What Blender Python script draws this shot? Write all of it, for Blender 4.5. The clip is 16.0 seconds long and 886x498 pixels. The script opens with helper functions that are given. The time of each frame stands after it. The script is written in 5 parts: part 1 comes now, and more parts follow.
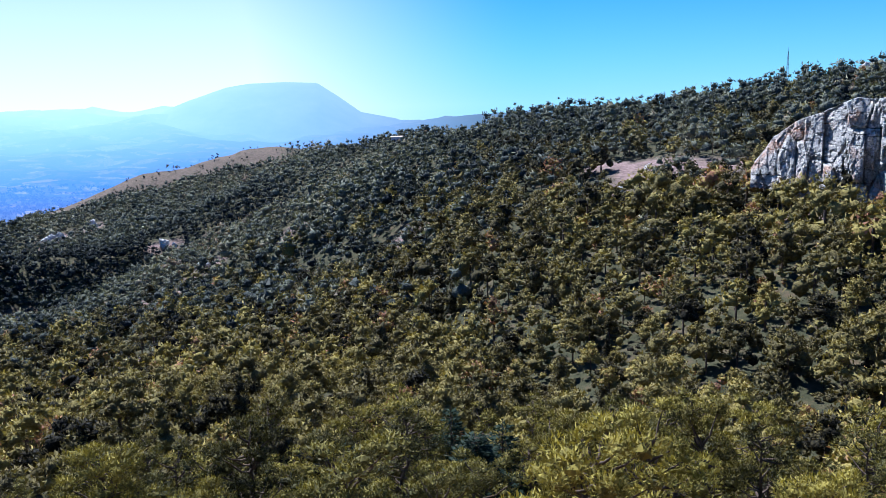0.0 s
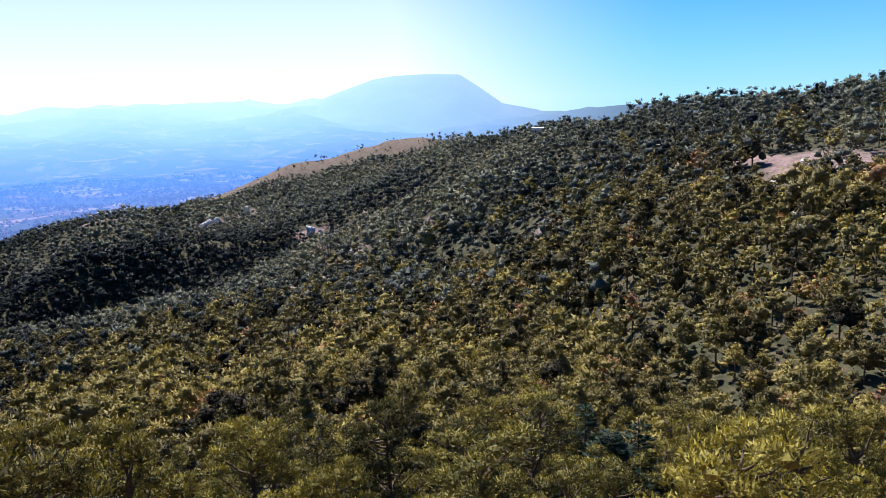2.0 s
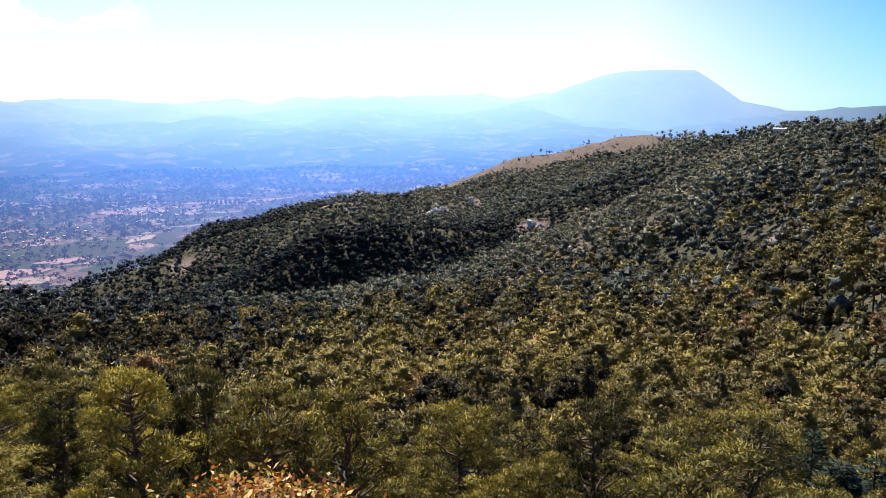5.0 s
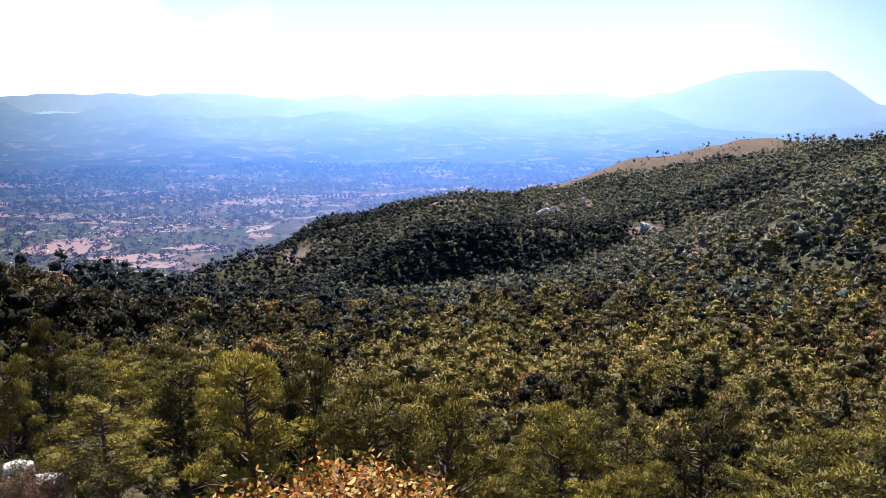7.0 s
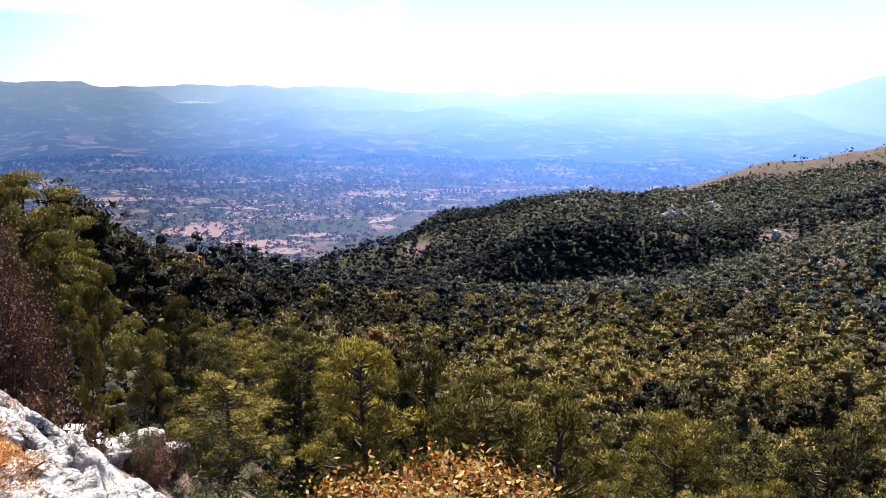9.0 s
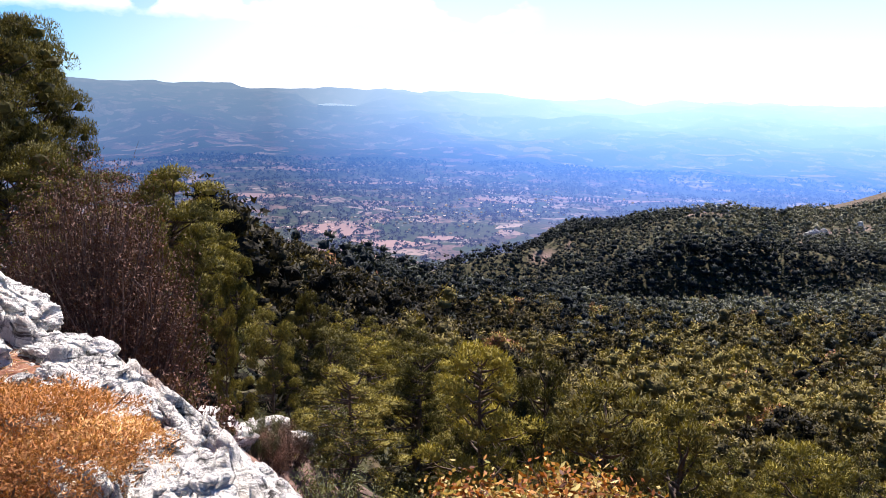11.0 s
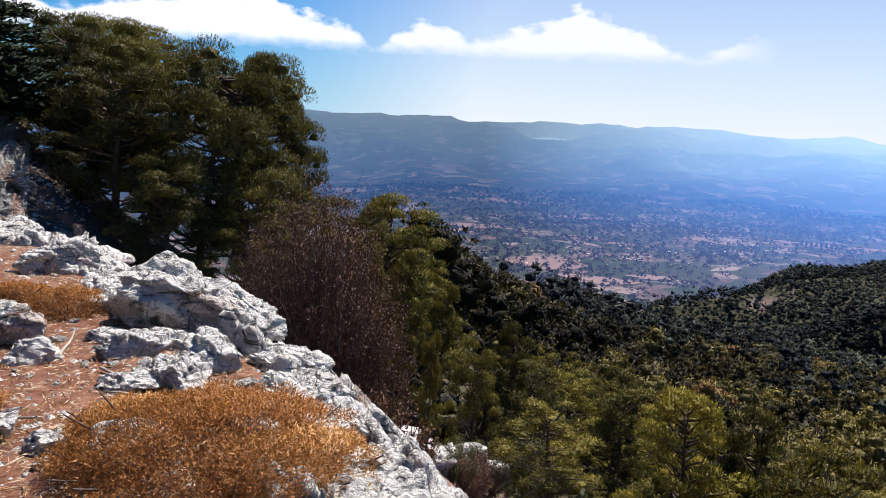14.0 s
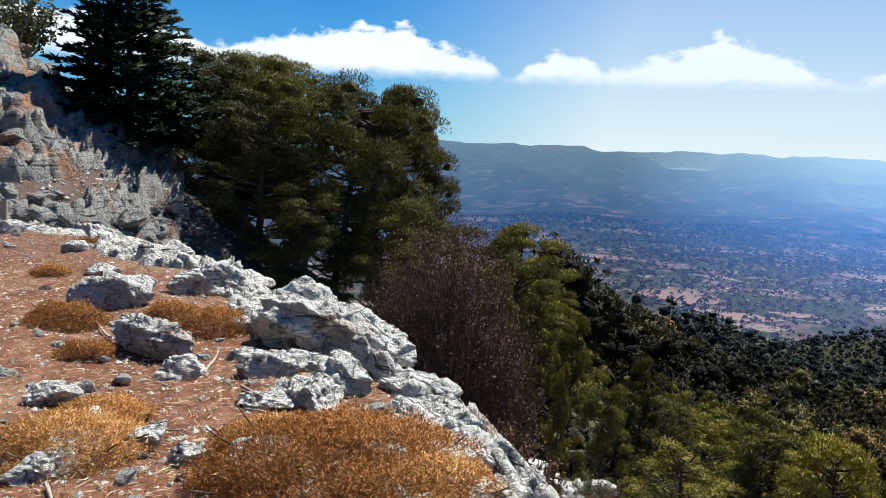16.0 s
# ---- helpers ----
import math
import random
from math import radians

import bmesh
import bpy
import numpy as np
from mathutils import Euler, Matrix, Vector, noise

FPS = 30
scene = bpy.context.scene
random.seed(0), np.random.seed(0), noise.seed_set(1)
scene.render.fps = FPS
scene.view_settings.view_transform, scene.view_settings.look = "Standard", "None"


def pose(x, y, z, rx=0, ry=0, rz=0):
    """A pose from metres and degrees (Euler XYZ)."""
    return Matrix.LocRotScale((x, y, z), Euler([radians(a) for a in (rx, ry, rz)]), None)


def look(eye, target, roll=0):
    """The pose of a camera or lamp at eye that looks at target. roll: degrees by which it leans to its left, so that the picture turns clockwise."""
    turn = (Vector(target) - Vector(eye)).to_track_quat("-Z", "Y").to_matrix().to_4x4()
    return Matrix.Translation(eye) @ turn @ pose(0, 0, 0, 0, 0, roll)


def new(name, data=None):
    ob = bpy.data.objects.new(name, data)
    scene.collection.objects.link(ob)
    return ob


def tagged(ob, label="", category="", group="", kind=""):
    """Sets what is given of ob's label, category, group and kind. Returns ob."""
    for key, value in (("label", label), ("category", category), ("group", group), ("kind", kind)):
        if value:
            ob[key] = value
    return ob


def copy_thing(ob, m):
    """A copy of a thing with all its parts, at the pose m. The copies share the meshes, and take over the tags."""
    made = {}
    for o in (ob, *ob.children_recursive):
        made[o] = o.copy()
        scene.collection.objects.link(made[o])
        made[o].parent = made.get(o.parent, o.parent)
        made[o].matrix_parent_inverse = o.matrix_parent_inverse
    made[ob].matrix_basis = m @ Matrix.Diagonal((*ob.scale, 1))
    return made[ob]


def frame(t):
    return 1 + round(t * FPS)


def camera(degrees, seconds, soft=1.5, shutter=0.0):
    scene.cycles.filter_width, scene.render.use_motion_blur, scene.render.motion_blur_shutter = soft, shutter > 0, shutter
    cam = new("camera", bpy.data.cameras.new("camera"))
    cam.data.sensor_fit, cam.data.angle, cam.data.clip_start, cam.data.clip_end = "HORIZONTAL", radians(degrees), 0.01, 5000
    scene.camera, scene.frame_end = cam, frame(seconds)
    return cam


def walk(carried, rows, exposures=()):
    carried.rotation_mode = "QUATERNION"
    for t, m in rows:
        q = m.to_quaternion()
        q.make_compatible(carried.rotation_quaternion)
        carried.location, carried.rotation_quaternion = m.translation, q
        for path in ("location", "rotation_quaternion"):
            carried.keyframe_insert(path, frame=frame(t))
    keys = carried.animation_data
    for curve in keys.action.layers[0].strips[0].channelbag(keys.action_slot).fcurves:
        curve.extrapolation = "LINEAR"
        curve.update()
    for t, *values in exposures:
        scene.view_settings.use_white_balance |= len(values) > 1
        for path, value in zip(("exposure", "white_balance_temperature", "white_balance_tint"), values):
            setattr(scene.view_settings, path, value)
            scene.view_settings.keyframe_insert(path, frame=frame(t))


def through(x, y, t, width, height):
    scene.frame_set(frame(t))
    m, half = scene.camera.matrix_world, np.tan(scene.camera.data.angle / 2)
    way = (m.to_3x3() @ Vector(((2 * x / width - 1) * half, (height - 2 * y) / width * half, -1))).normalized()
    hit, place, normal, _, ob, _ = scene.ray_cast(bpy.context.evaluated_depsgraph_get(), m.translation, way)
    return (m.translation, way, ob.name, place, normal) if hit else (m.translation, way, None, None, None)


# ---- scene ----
cam = camera(57.0, 16.0, soft=0.8)
PATH = [
    (0.0, pose(0, 0, 0, 79.96, 1.53, -0.27)),
    (0.5, pose(0, 0, 0, 79.85, 1.60, 1.94)),
    (1.0, pose(0, 0, 0, 79.77, 1.56, 4.23)),
    (1.5, pose(0, 0, 0, 79.68, 1.71, 6.78)),
    (2.0, pose(0, 0, 0, 79.64, 1.82, 9.49)),
    (2.5, pose(0, 0, 0, 79.57, 1.72, 12.33)),
    (3.0, pose(0, 0, 0, 79.56, 1.56, 15.25)),
    (3.5, pose(0, 0, 0, 79.59, 1.58, 18.04)),
    (4.0, pose(0, 0, 0, 79.63, 1.35, 20.73)),
    (6.5, pose(0, 0, 0, 79.62, 0.26, 31.02)),
    (7.0, pose(0, 0, 0, 79.59, 0.12, 33.10)),
    (7.5, pose(0, 0, 0, 79.48, -0.06, 35.16)),
    (8.0, pose(0, 0, 0, 79.43, -0.23, 37.40)),
    (8.5, pose(0, 0, 0, 79.36, -0.57, 39.50)),
    (9.0, pose(0, 0, 0, 79.27, -0.91, 41.74)),
    (11.5, pose(0, 0, 0, 79.59, -2.26, 53.26)),
    (12.0, pose(0, 0, 0, 79.74, -2.43, 55.64)),
    (12.5, pose(0, 0, 0, 79.92, -2.59, 58.16)),
    (13.0, pose(0, 0, 0, 80.27, -2.78, 60.78)),
    (13.5, pose(0, 0, 0, 80.73, -2.79, 63.27)),
    (14.0, pose(0, 0, 0, 81.16, -2.79, 65.75)),
    (14.5, pose(0, 0, 0, 81.59, -2.82, 68.28)),
    (15.0, pose(0, 0, 0, 82.04, -2.78, 70.71)),
    (15.5, pose(0, 0, 0, 82.44, -2.90, 72.97)),
    (16.0, pose(0, 0, 0, 82.80, -2.66, 74.96)),
]
EXPOSURES = [(0.0, 1.1, 5300, 13), (3.0, 1.15, 6350, 17), (9.0, 1.25, 6550, 17), (12.0, 1.2, 6500, 20), (14.0, 0.72, 6350, 13), (16.0, 0.66, 6250, 4)]
walk(cam, PATH, EXPOSURES)

# ---------------------------------------------------------------- world, sun
SUN_AZ, SUN_EL = 38.0, 57.0


def heading(az):
    """Unit vector over the ground, az degrees to the left of +y."""
    a = radians(az)
    return Vector((-math.sin(a), math.cos(a), 0))


def spot(az, r, z=0.0):
    d = heading(az)
    return Vector((d.x * r, d.y * r, z))


CLOUD_TOPS = ((40, 0.0), (46, 1.6), (49.2, 0.15), (50.5, 1.0), (53, 2.0), (57, 3.4), (60, 2.1), (64, 0.9), (66, 2.0), (68.5, 1.7), (70.7, 0.25), (73, 1.7), (75.5, 2.4), (79, 3.5), (82.5, 2.9), (86, 2.2), (90, 1.5), (94, 2.0), (104, 3.0), (118, 1.0))
world = bpy.data.worlds.new("sky")
scene.world = world
world.use_nodes = True


def build_sky():
    nt = world.node_tree
    nt.nodes.clear()
    N, L = nt.nodes.new, nt.links.new
    out = N("ShaderNodeOutputWorld")
    bg = N("ShaderNodeBackground")
    sky = N("ShaderNodeTexSky")
    sky.sky_type, sky.sun_disc = "NISHITA", False
    sky.sun_elevation, sky.sun_rotation = radians(SUN_EL), radians(-SUN_AZ)
    sky.altitude, sky.air_density, sky.dust_density, sky.ozone_density = 600, 1.0, 0.25, 1.6
    bg.inputs["Strength"].default_value = 0.05
    # a row of fair-weather cloud low over the valley
    tc = N("ShaderNodeTexCoord")
    sep = N("ShaderNodeSeparateXYZ")
    L(tc.outputs["Generated"], sep.inputs[0])

    def m(op, a, b=None, c=None):
        n = N("ShaderNodeMath")
        n.operation = op
        for i, v in enumerate((a, b, c)):
            if v is None:
                continue
            if isinstance(v, (int, float)):
                n.inputs[i].default_value = v
            else:
                L(v, n.inputs[i])
        return n.outputs[0]

    def unit(v):
        return m("MINIMUM", m("MAXIMUM", v, 0.0), 1.0)

    turn = m("ARCTAN2", m("MULTIPLY", sep.outputs[0], -1.0), sep.outputs[1])
    rise = m("ARCSINE", sep.outputs[2])
    cmb = N("ShaderNodeCombineXYZ")
    L(m("MULTIPLY", turn, 1.0), cmb.inputs[0]), L(m("MULTIPLY", rise, 1.7), cmb.inputs[1])

    def cloud_noise(scale, detail):
        n = N("ShaderNodeTexNoise")
        n.inputs["Scale"].default_value, n.inputs["Detail"].default_value, n.inputs["Roughness"].default_value = scale, detail, 0.55
        L(cmb.outputs[0], n.inputs["Vector"])
        return n.outputs["Fac"]

    puffs = cloud_noise(30.0, 6.0)
    # heaps of different height over one flat base
    heaps = N("ShaderNodeValToRGB")
    heaps.color_ramp.interpolation = "EASE"
    el = heaps.color_ramp.elements
    while len(el) < len(CLOUD_TOPS):
        el.new(0.5)
    for e, (az, up) in zip(el, CLOUD_TOPS):
        e.position, e.color = (az - 40) / 80, (up / 5, up / 5, up / 5, 1)
    L(m("DIVIDE", m("SUBTRACT", turn, radians(40)), radians(80)), heaps.inputs[0])
    top = m("MULTIPLY", heaps.outputs[0], radians(5))
    over = m("SUBTRACT", rise, radians(4.75))
    body = unit(m("MULTIPLY", m("ADD", over, m("ADD", 0.006, m("MULTIPLY", m("SUBTRACT", puffs, 0.5), 0.02))), 70.0))
    edge = m("MULTIPLY", m("SUBTRACT", puffs, 0.5), m("ADD", 0.02, m("MULTIPLY", top, 0.9)))
    fall = unit(m("MULTIPLY", m("SUBTRACT", m("ADD", top, edge), over), 110.0))
    dens = m("MULTIPLY", m("MULTIPLY", body, fall), unit(m("MULTIPLY", m("SUBTRACT", turn, radians(44)), 14.0)))
    mix = N("ShaderNodeMix")
    mix.data_type = "RGBA"
    mix.inputs["B"].default_value = (14.0, 14.2, 14.8, 1)
    deep = N("ShaderNodeMix")
    deep.data_type, deep.blend_type = "RGBA", "MULTIPLY"
    deep.inputs["Factor"].default_value, deep.inputs["B"].default_value = 1.0, (0.12, 0.66, 1.25, 1)
    L(sky.outputs[0], deep.inputs["A"])
    rim = N("ShaderNodeMix")
    rim.data_type = "RGBA"
    rim.inputs["B"].default_value = (4.6, 8.4, 10.6, 1)
    L(m("MULTIPLY", m("POWER", 2.718, m("MULTIPLY", m("MAXIMUM", sep.outputs[2], 0.0), -13.0)), 0.86), rim.inputs["Factor"]), L(deep.outputs["Result"], rim.inputs["A"])
    L(m("MULTIPLY", dens, 0.9), mix.inputs["Factor"]), L(rim.outputs["Result"], mix.inputs["A"])
    # bright low haze under the sun
    dot = N("ShaderNodeVectorMath")
    dot.operation = "DOT_PRODUCT"
    L(tc.outputs["Generated"], dot.inputs[0])
    dot.inputs[1].default_value = tuple(heading(SUN_AZ))
    near = unit(m("MULTIPLY", m("SUBTRACT", dot.outputs["Value"], 0.70), 5.0))
    low = m("POWER", 2.718, m("MULTIPLY", m("MAXIMUM", sep.outputs[2], 0.0), -4.5))
    veil = m("MULTIPLY", m("MULTIPLY", near, near), low)
    hz = N("ShaderNodeMix")
    hz.data_type, hz.blend_type = "RGBA", "MIX"
    hz.inputs["B"].default_value = (11.0, 11.6, 12.2, 1)
    L(m("MULTIPLY", veil, 0.95), hz.inputs["Factor"]), L(mix.outputs["Result"], hz.inputs["A"])
    L(hz.outputs["Result"], bg.inputs["Color"]), L(bg.outputs[0], out.inputs["Surface"])


build_sky()
sun = new("sun", bpy.data.lights.new("sun", "SUN"))
sun.data.energy, sun.data.angle, sun.data.color = 5.0, radians(0.55), (1.0, 0.95, 0.86)
sun.matrix_basis = look(spot(SUN_AZ, 50 * math.cos(radians(SUN_EL)), 50 * math.sin(radians(SUN_EL))), (0, 0, 0))

# ---------------------------------------------------------------- materials


class Mat:
    """A small builder of node materials."""

    def __init__(self, name):
        self.mat = bpy.data.materials.new(name)
        self.mat.use_nodes = True
        self.nt = self.mat.node_tree
        self.nt.nodes.clear()
        self.out = self.node("ShaderNodeOutputMaterial")
        self.pos = self.node("ShaderNodeTexCoord").outputs["Object"]

    def node(self, kind):
        return self.nt.nodes.new(kind)

    def link(self, a, b):
        self.nt.links.new(a, b)

    def put(self, socket, v):
        if isinstance(v, (int, float)):
            socket.default_value = v
        elif isinstance(v, tuple):
            socket.default_value = (*v, 1) if len(v) == 3 and socket.type == "RGBA" else v
        else:
            self.link(v, socket)

    def math(self, op, a, b=0.0, clamp=False):
        n = self.node("ShaderNodeMath")
        n.operation, n.use_clamp = op, clamp
        self.put(n.inputs[0], a), self.put(n.inputs[1], b)
        return n.outputs[0]

    def noise(self, scale, detail=4.0, rough=0.55, vec=None, stretch=None):
        n = self.node("ShaderNodeTexNoise")
        n.inputs["Scale"].default_value, n.inputs["Detail"].default_value, n.inputs["Roughness"].default_value = scale, detail, rough
        v = vec or self.pos
        if stretch:
            mp = self.node("ShaderNodeMapping")
            mp.inputs["Scale"].default_value = stretch
            self.link(v, mp.inputs["Vector"])
            v = mp.outputs[0]
        self.link(v, n.inputs["Vector"])
        return n.outputs["Fac"]

    def cells(self, scale, what="Color", feature="F1", vec=None):
        n = self.node("ShaderNodeTexVoronoi")
        n.feature = feature
        n.inputs["Scale"].default_value = scale
        self.link(vec or self.pos, n.inputs["Vector"])
        return n.outputs[what]

    def ramp(self, fac, *stops):
        n = self.node("ShaderNodeValToRGB")
        el = n.color_ramp.elements
        while len(el) < len(stops):
            el.new(0.5)
        for e, (p, c) in zip(el, stops):
            e.position, e.color = p, (*c, 1)
        self.put(n.inputs[0], fac)
        return n.outputs[0]

    def mix(self, fac, a, b, mode="MIX"):
        n = self.node("ShaderNodeMix")
        n.data_type, n.blend_type = "RGBA", mode
        self.put(n.inputs["Factor"], fac), self.put(n.inputs["A"], a), self.put(n.inputs["B"], b)
        return n.outputs["Result"]

    def bump(self, height, strength=0.5, dist=0.05):
        n = self.node("ShaderNodeBump")
        n.inputs["Strength"].default_value, n.inputs["Distance"].default_value = strength, dist
        self.link(height, n.inputs["Height"])
        return n.outputs[0]

    def solid(self, color, rough=0.8, normal=None, spec=0.3, metal=0.0):
        b = self.node("ShaderNodeBsdfPrincipled")
        self.put(b.inputs["Base Color"], color), self.put(b.inputs["Roughness"], rough)
        b.inputs["Specular IOR Level"].default_value, b.inputs["Metallic"].default_value = spec, metal
        if normal:
            self.link(normal, b.inputs["Normal"])
        self.link(b.outputs[0], self.out.inputs["Surface"])
        return self.mat

    def leaf(self, color, through, share=0.35, rough=0.7):
        """Leaves: a slightly glossy face that lets some light through."""
        b = self.node("ShaderNodeBsdfPrincipled")
        self.put(b.inputs["Base Color"], color)
        b.inputs["Roughness"].default_value, b.inputs["Specular IOR Level"].default_value = rough, 0.1
        t = self.node("ShaderNodeBsdfTranslucent")
        self.put(t.inputs["Color"], through)
        mx = self.node("ShaderNodeMixShader")
        mx.inputs[0].default_value = share
        self.link(b.outputs[0], mx.inputs[1]), self.link(t.outputs[0], mx.inputs[2])
        self.link(mx.outputs[0], self.out.inputs["Surface"])
        return self.mat

    def island(self):
        return self.node("ShaderNodeNewGeometry").outputs["Random Per Island"]

    def each(self):
        return self.node("ShaderNodeObjectInfo").outputs["Random"]


def leaf_mat(name, dark, mid, light, share=0.35, patch=0.0):
    m = Mat(name)
    f = m.math("ADD", m.math("MULTIPLY", m.island(), 0.5), m.math("MULTIPLY", m.each(), 0.5))
    if patch:
        f = m.math("ADD", m.math("MULTIPLY", m.island(), 0.12), m.math("SUBTRACT", m.math("MULTIPLY", m.noise(patch, 4.0, 0.65), 1.9), 0.50))
    c = m.ramp(f, (0.05, dark), (0.5, mid), (0.95, light))
    t = m.mix(1.0, c, (1.3, 1.2, 0.5), "MULTIPLY")
    return m.leaf(c, t, share)


M_pine = leaf_mat("pine_needles", (0.045, 0.039, 0.015), (0.156, 0.133, 0.034), (0.312, 0.262, 0.057), 0.2)
M_pine_dark = leaf_mat("dark_pine_needles", (0.024, 0.024, 0.012), (0.085, 0.078, 0.027), (0.22, 0.19, 0.05), 0.2)
M_fir = leaf_mat("fir_needles", (0.012, 0.022, 0.014), (0.02, 0.034, 0.022), (0.035, 0.05, 0.03), 0.15)
M_wood = leaf_mat("woodland_leaves", (0.045, 0.045, 0.016), (0.105, 0.092, 0.022), (0.19, 0.15, 0.034), 0.15, 0.13)


WOOD_TONES = ((0.0, (0.016, 0.015, 0.011)), (0.3, (0.107, 0.089, 0.039)), (0.62, (0.206, 0.169, 0.057)), (0.9, (0.292, 0.237, 0.069)), (1.0, (0.224, 0.107, 0.065)))
# bluer than the near woods: distance haze is put into the leaf colour
FAR_HAZE_TONES = ((0.0, (0.016, 0.021, 0.024)), (0.4, (0.094, 0.104, 0.087)), (0.8, (0.197, 0.192, 0.126)), (1.0, (0.202, 0.143, 0.109)))


def tone_of(m):
    at = m.node("ShaderNodeAttribute")
    at.attribute_name = "tone"
    return at.outputs["Fac"]


def crown_mat(name, tones, grain_scale, relief):
    """The body of a crown: colour from tree to tree, leaf grain and broken surface."""
    m = Mat(name)
    grain = m.noise(grain_scale, 4.0, 0.75)
    f = m.math("ADD", tone_of(m), m.math("MULTIPLY", m.math("SUBTRACT", grain, 0.55), 0.85))
    return m.solid(m.ramp(f, *tones), 0.85, m.bump(grain, 1.0, relief), 0.05)


def spray_mat(name, tones):
    """The leaf sprays of the same crowns."""
    m = Mat(name)
    c = m.ramp(m.math("ADD", tone_of(m), m.math("MULTIPLY", m.math("SUBTRACT", m.island(), 0.5), 0.35)), *tones)
    return m.leaf(c, m.mix(1.0, c, (1.3, 1.2, 0.5), "MULTIPLY"), 0.15)


M_crown, M_spray = crown_mat("pine_crowns", WOOD_TONES, 2.6, 0.3), spray_mat("pine_sprays", WOOD_TONES)
M_far_crown, M_far_spray = crown_mat("distant_pine_crowns", FAR_HAZE_TONES, 1.3, 0.6), spray_mat("distant_pine_sprays", FAR_HAZE_TONES)


def autumn_mat():
    m = Mat("autumn_leaves")
    c = m.ramp(m.island(), (0.05, (0.09, 0.03, 0.014)), (0.3, (0.25, 0.085, 0.02)), (0.55, (0.37, 0.19, 0.045)), (0.72, (0.17, 0.16, 0.04)), (0.95, (0.52, 0.40, 0.17)))
    return m.leaf(c, m.mix(1.0, c, (1.3, 1.1, 0.6), "MULTIPLY"), 0.25, 0.5)


M_autumn = autumn_mat()
M_bushleaf = leaf_mat("dry_bush_leaves", (0.045, 0.024, 0.02), (0.098, 0.05, 0.04), (0.25, 0.15, 0.11), 0.15)
M_spiny = leaf_mat("dry_cushion_twigs", (0.18, 0.08, 0.032), (0.44, 0.205, 0.08), (0.66, 0.42, 0.2), 0.2)
M_straw = leaf_mat("straw", (0.27, 0.19, 0.12), (0.42, 0.32, 0.21), (0.6, 0.5, 0.37), 0.1)
M_olive = leaf_mat("grey_green_leaves", (0.05, 0.055, 0.032), (0.09, 0.095, 0.05), (0.15, 0.155, 0.085), 0.2)


def bark_mat(name, a, b):
    m = Mat(name)
    n = m.noise(9.0, 5.0, 0.6, stretch=(1, 1, 0.25))
    return m.solid(m.ramp(n, (0.3, a), (0.7, b)), 0.9, m.bump(n, 0.6, 0.03))


M_bark = bark_mat("pine_bark", (0.035, 0.025, 0.02), (0.13, 0.09, 0.065))
M_twig = bark_mat("grey_twigs", (0.05, 0.035, 0.03), (0.16, 0.11, 0.09))
M_deadwood = bark_mat("bleached_wood", (0.28, 0.24, 0.2), (0.5, 0.45, 0.38))


def rock_mat(name, stain=0.35, lift=1.0, size=1.0):
    m = Mat(name)
    big = m.noise(0.9 / size, 5.0, 0.6)
    strata = m.noise(2.6 / size, 7.0, 0.7, stretch=(0.3, 0.3, 3.6))
    fine = m.noise(22.0 / size, 7.0, 0.75)
    blot = m.noise(6.0 / size, 8.0, 0.72)
    c = m.ramp(fine, (0.26, (0.26 * lift, 0.245 * lift, 0.225 * lift)), (0.42, (0.74 * lift, 0.70 * lift, 0.65 * lift)), (0.6, (0.87 * lift, 0.83 * lift, 0.77 * lift)))
    c = m.mix(m.ramp(blot, (0.37, (1, 1, 1)), (0.46, (0, 0, 0))), c, m.ramp(fine, (0.35, (0.06, 0.058, 0.056)), (0.65, (0.30, 0.285, 0.27))))
    c = m.mix(m.ramp(strata, (0.37, (1, 1, 1)), (0.43, (0, 0, 0))), c, (0.06, 0.055, 0.05))
    mp = m.node("ShaderNodeVectorMath")
    mp.operation = "ADD"
    wob = m.node("ShaderNodeTexNoise")
    wob.inputs["Scale"].default_value, wob.inputs["Detail"].default_value = 3.0 / size, 4.0
    m.link(m.pos, wob.inputs["Vector"])
    sc = m.node("ShaderNodeVectorMath")
    sc.operation = "SCALE"
    sc.inputs["Scale"].default_value = 0.5 * size
    m.link(wob.outputs["Color"], sc.inputs[0])
    m.link(m.pos, mp.inputs[0]), m.link(sc.outputs[0], mp.inputs[1])
    crack = m.cells(3.2 / size, "Distance", "DISTANCE_TO_EDGE", mp.outputs[0])
    c = m.mix(m.ramp(crack, (0.004, (0.5,) * 3), (0.02, (0, 0, 0))), c, (0.05, 0.046, 0.042))
    red = m.ramp(big, (0.53, (0, 0, 0)), (0.65, (1, 1, 1)))
    c = m.mix(m.math("MULTIPLY", red, stain), c, (0.44, 0.20, 0.10))
    h = m.math("ADD", m.math("MULTIPLY", strata, 1.4), m.math("ADD", m.math("MULTIPLY", fine, 0.45), blot))
    h = m.math("ADD", h, m.math("MULTIPLY", m.math("MINIMUM", crack, 0.06), 6.0))
    return m.solid(c, 0.9, m.bump(h, 1.0, 0.09 * size), 0.2)


M_rock = rock_mat("limestone", 0.35, 1.03)
M_crag = rock_mat("crag_limestone", 0.3, 0.8, 5.0)
# grey slope limestone; part of its darkness is shade put into the colour
M_rock_shade = rock_mat("shaded_grey_limestone", 0.75, 0.46, 0.9)
M_cliff = rock_mat("cliff_limestone", 0.6, 0.62, 5.0)


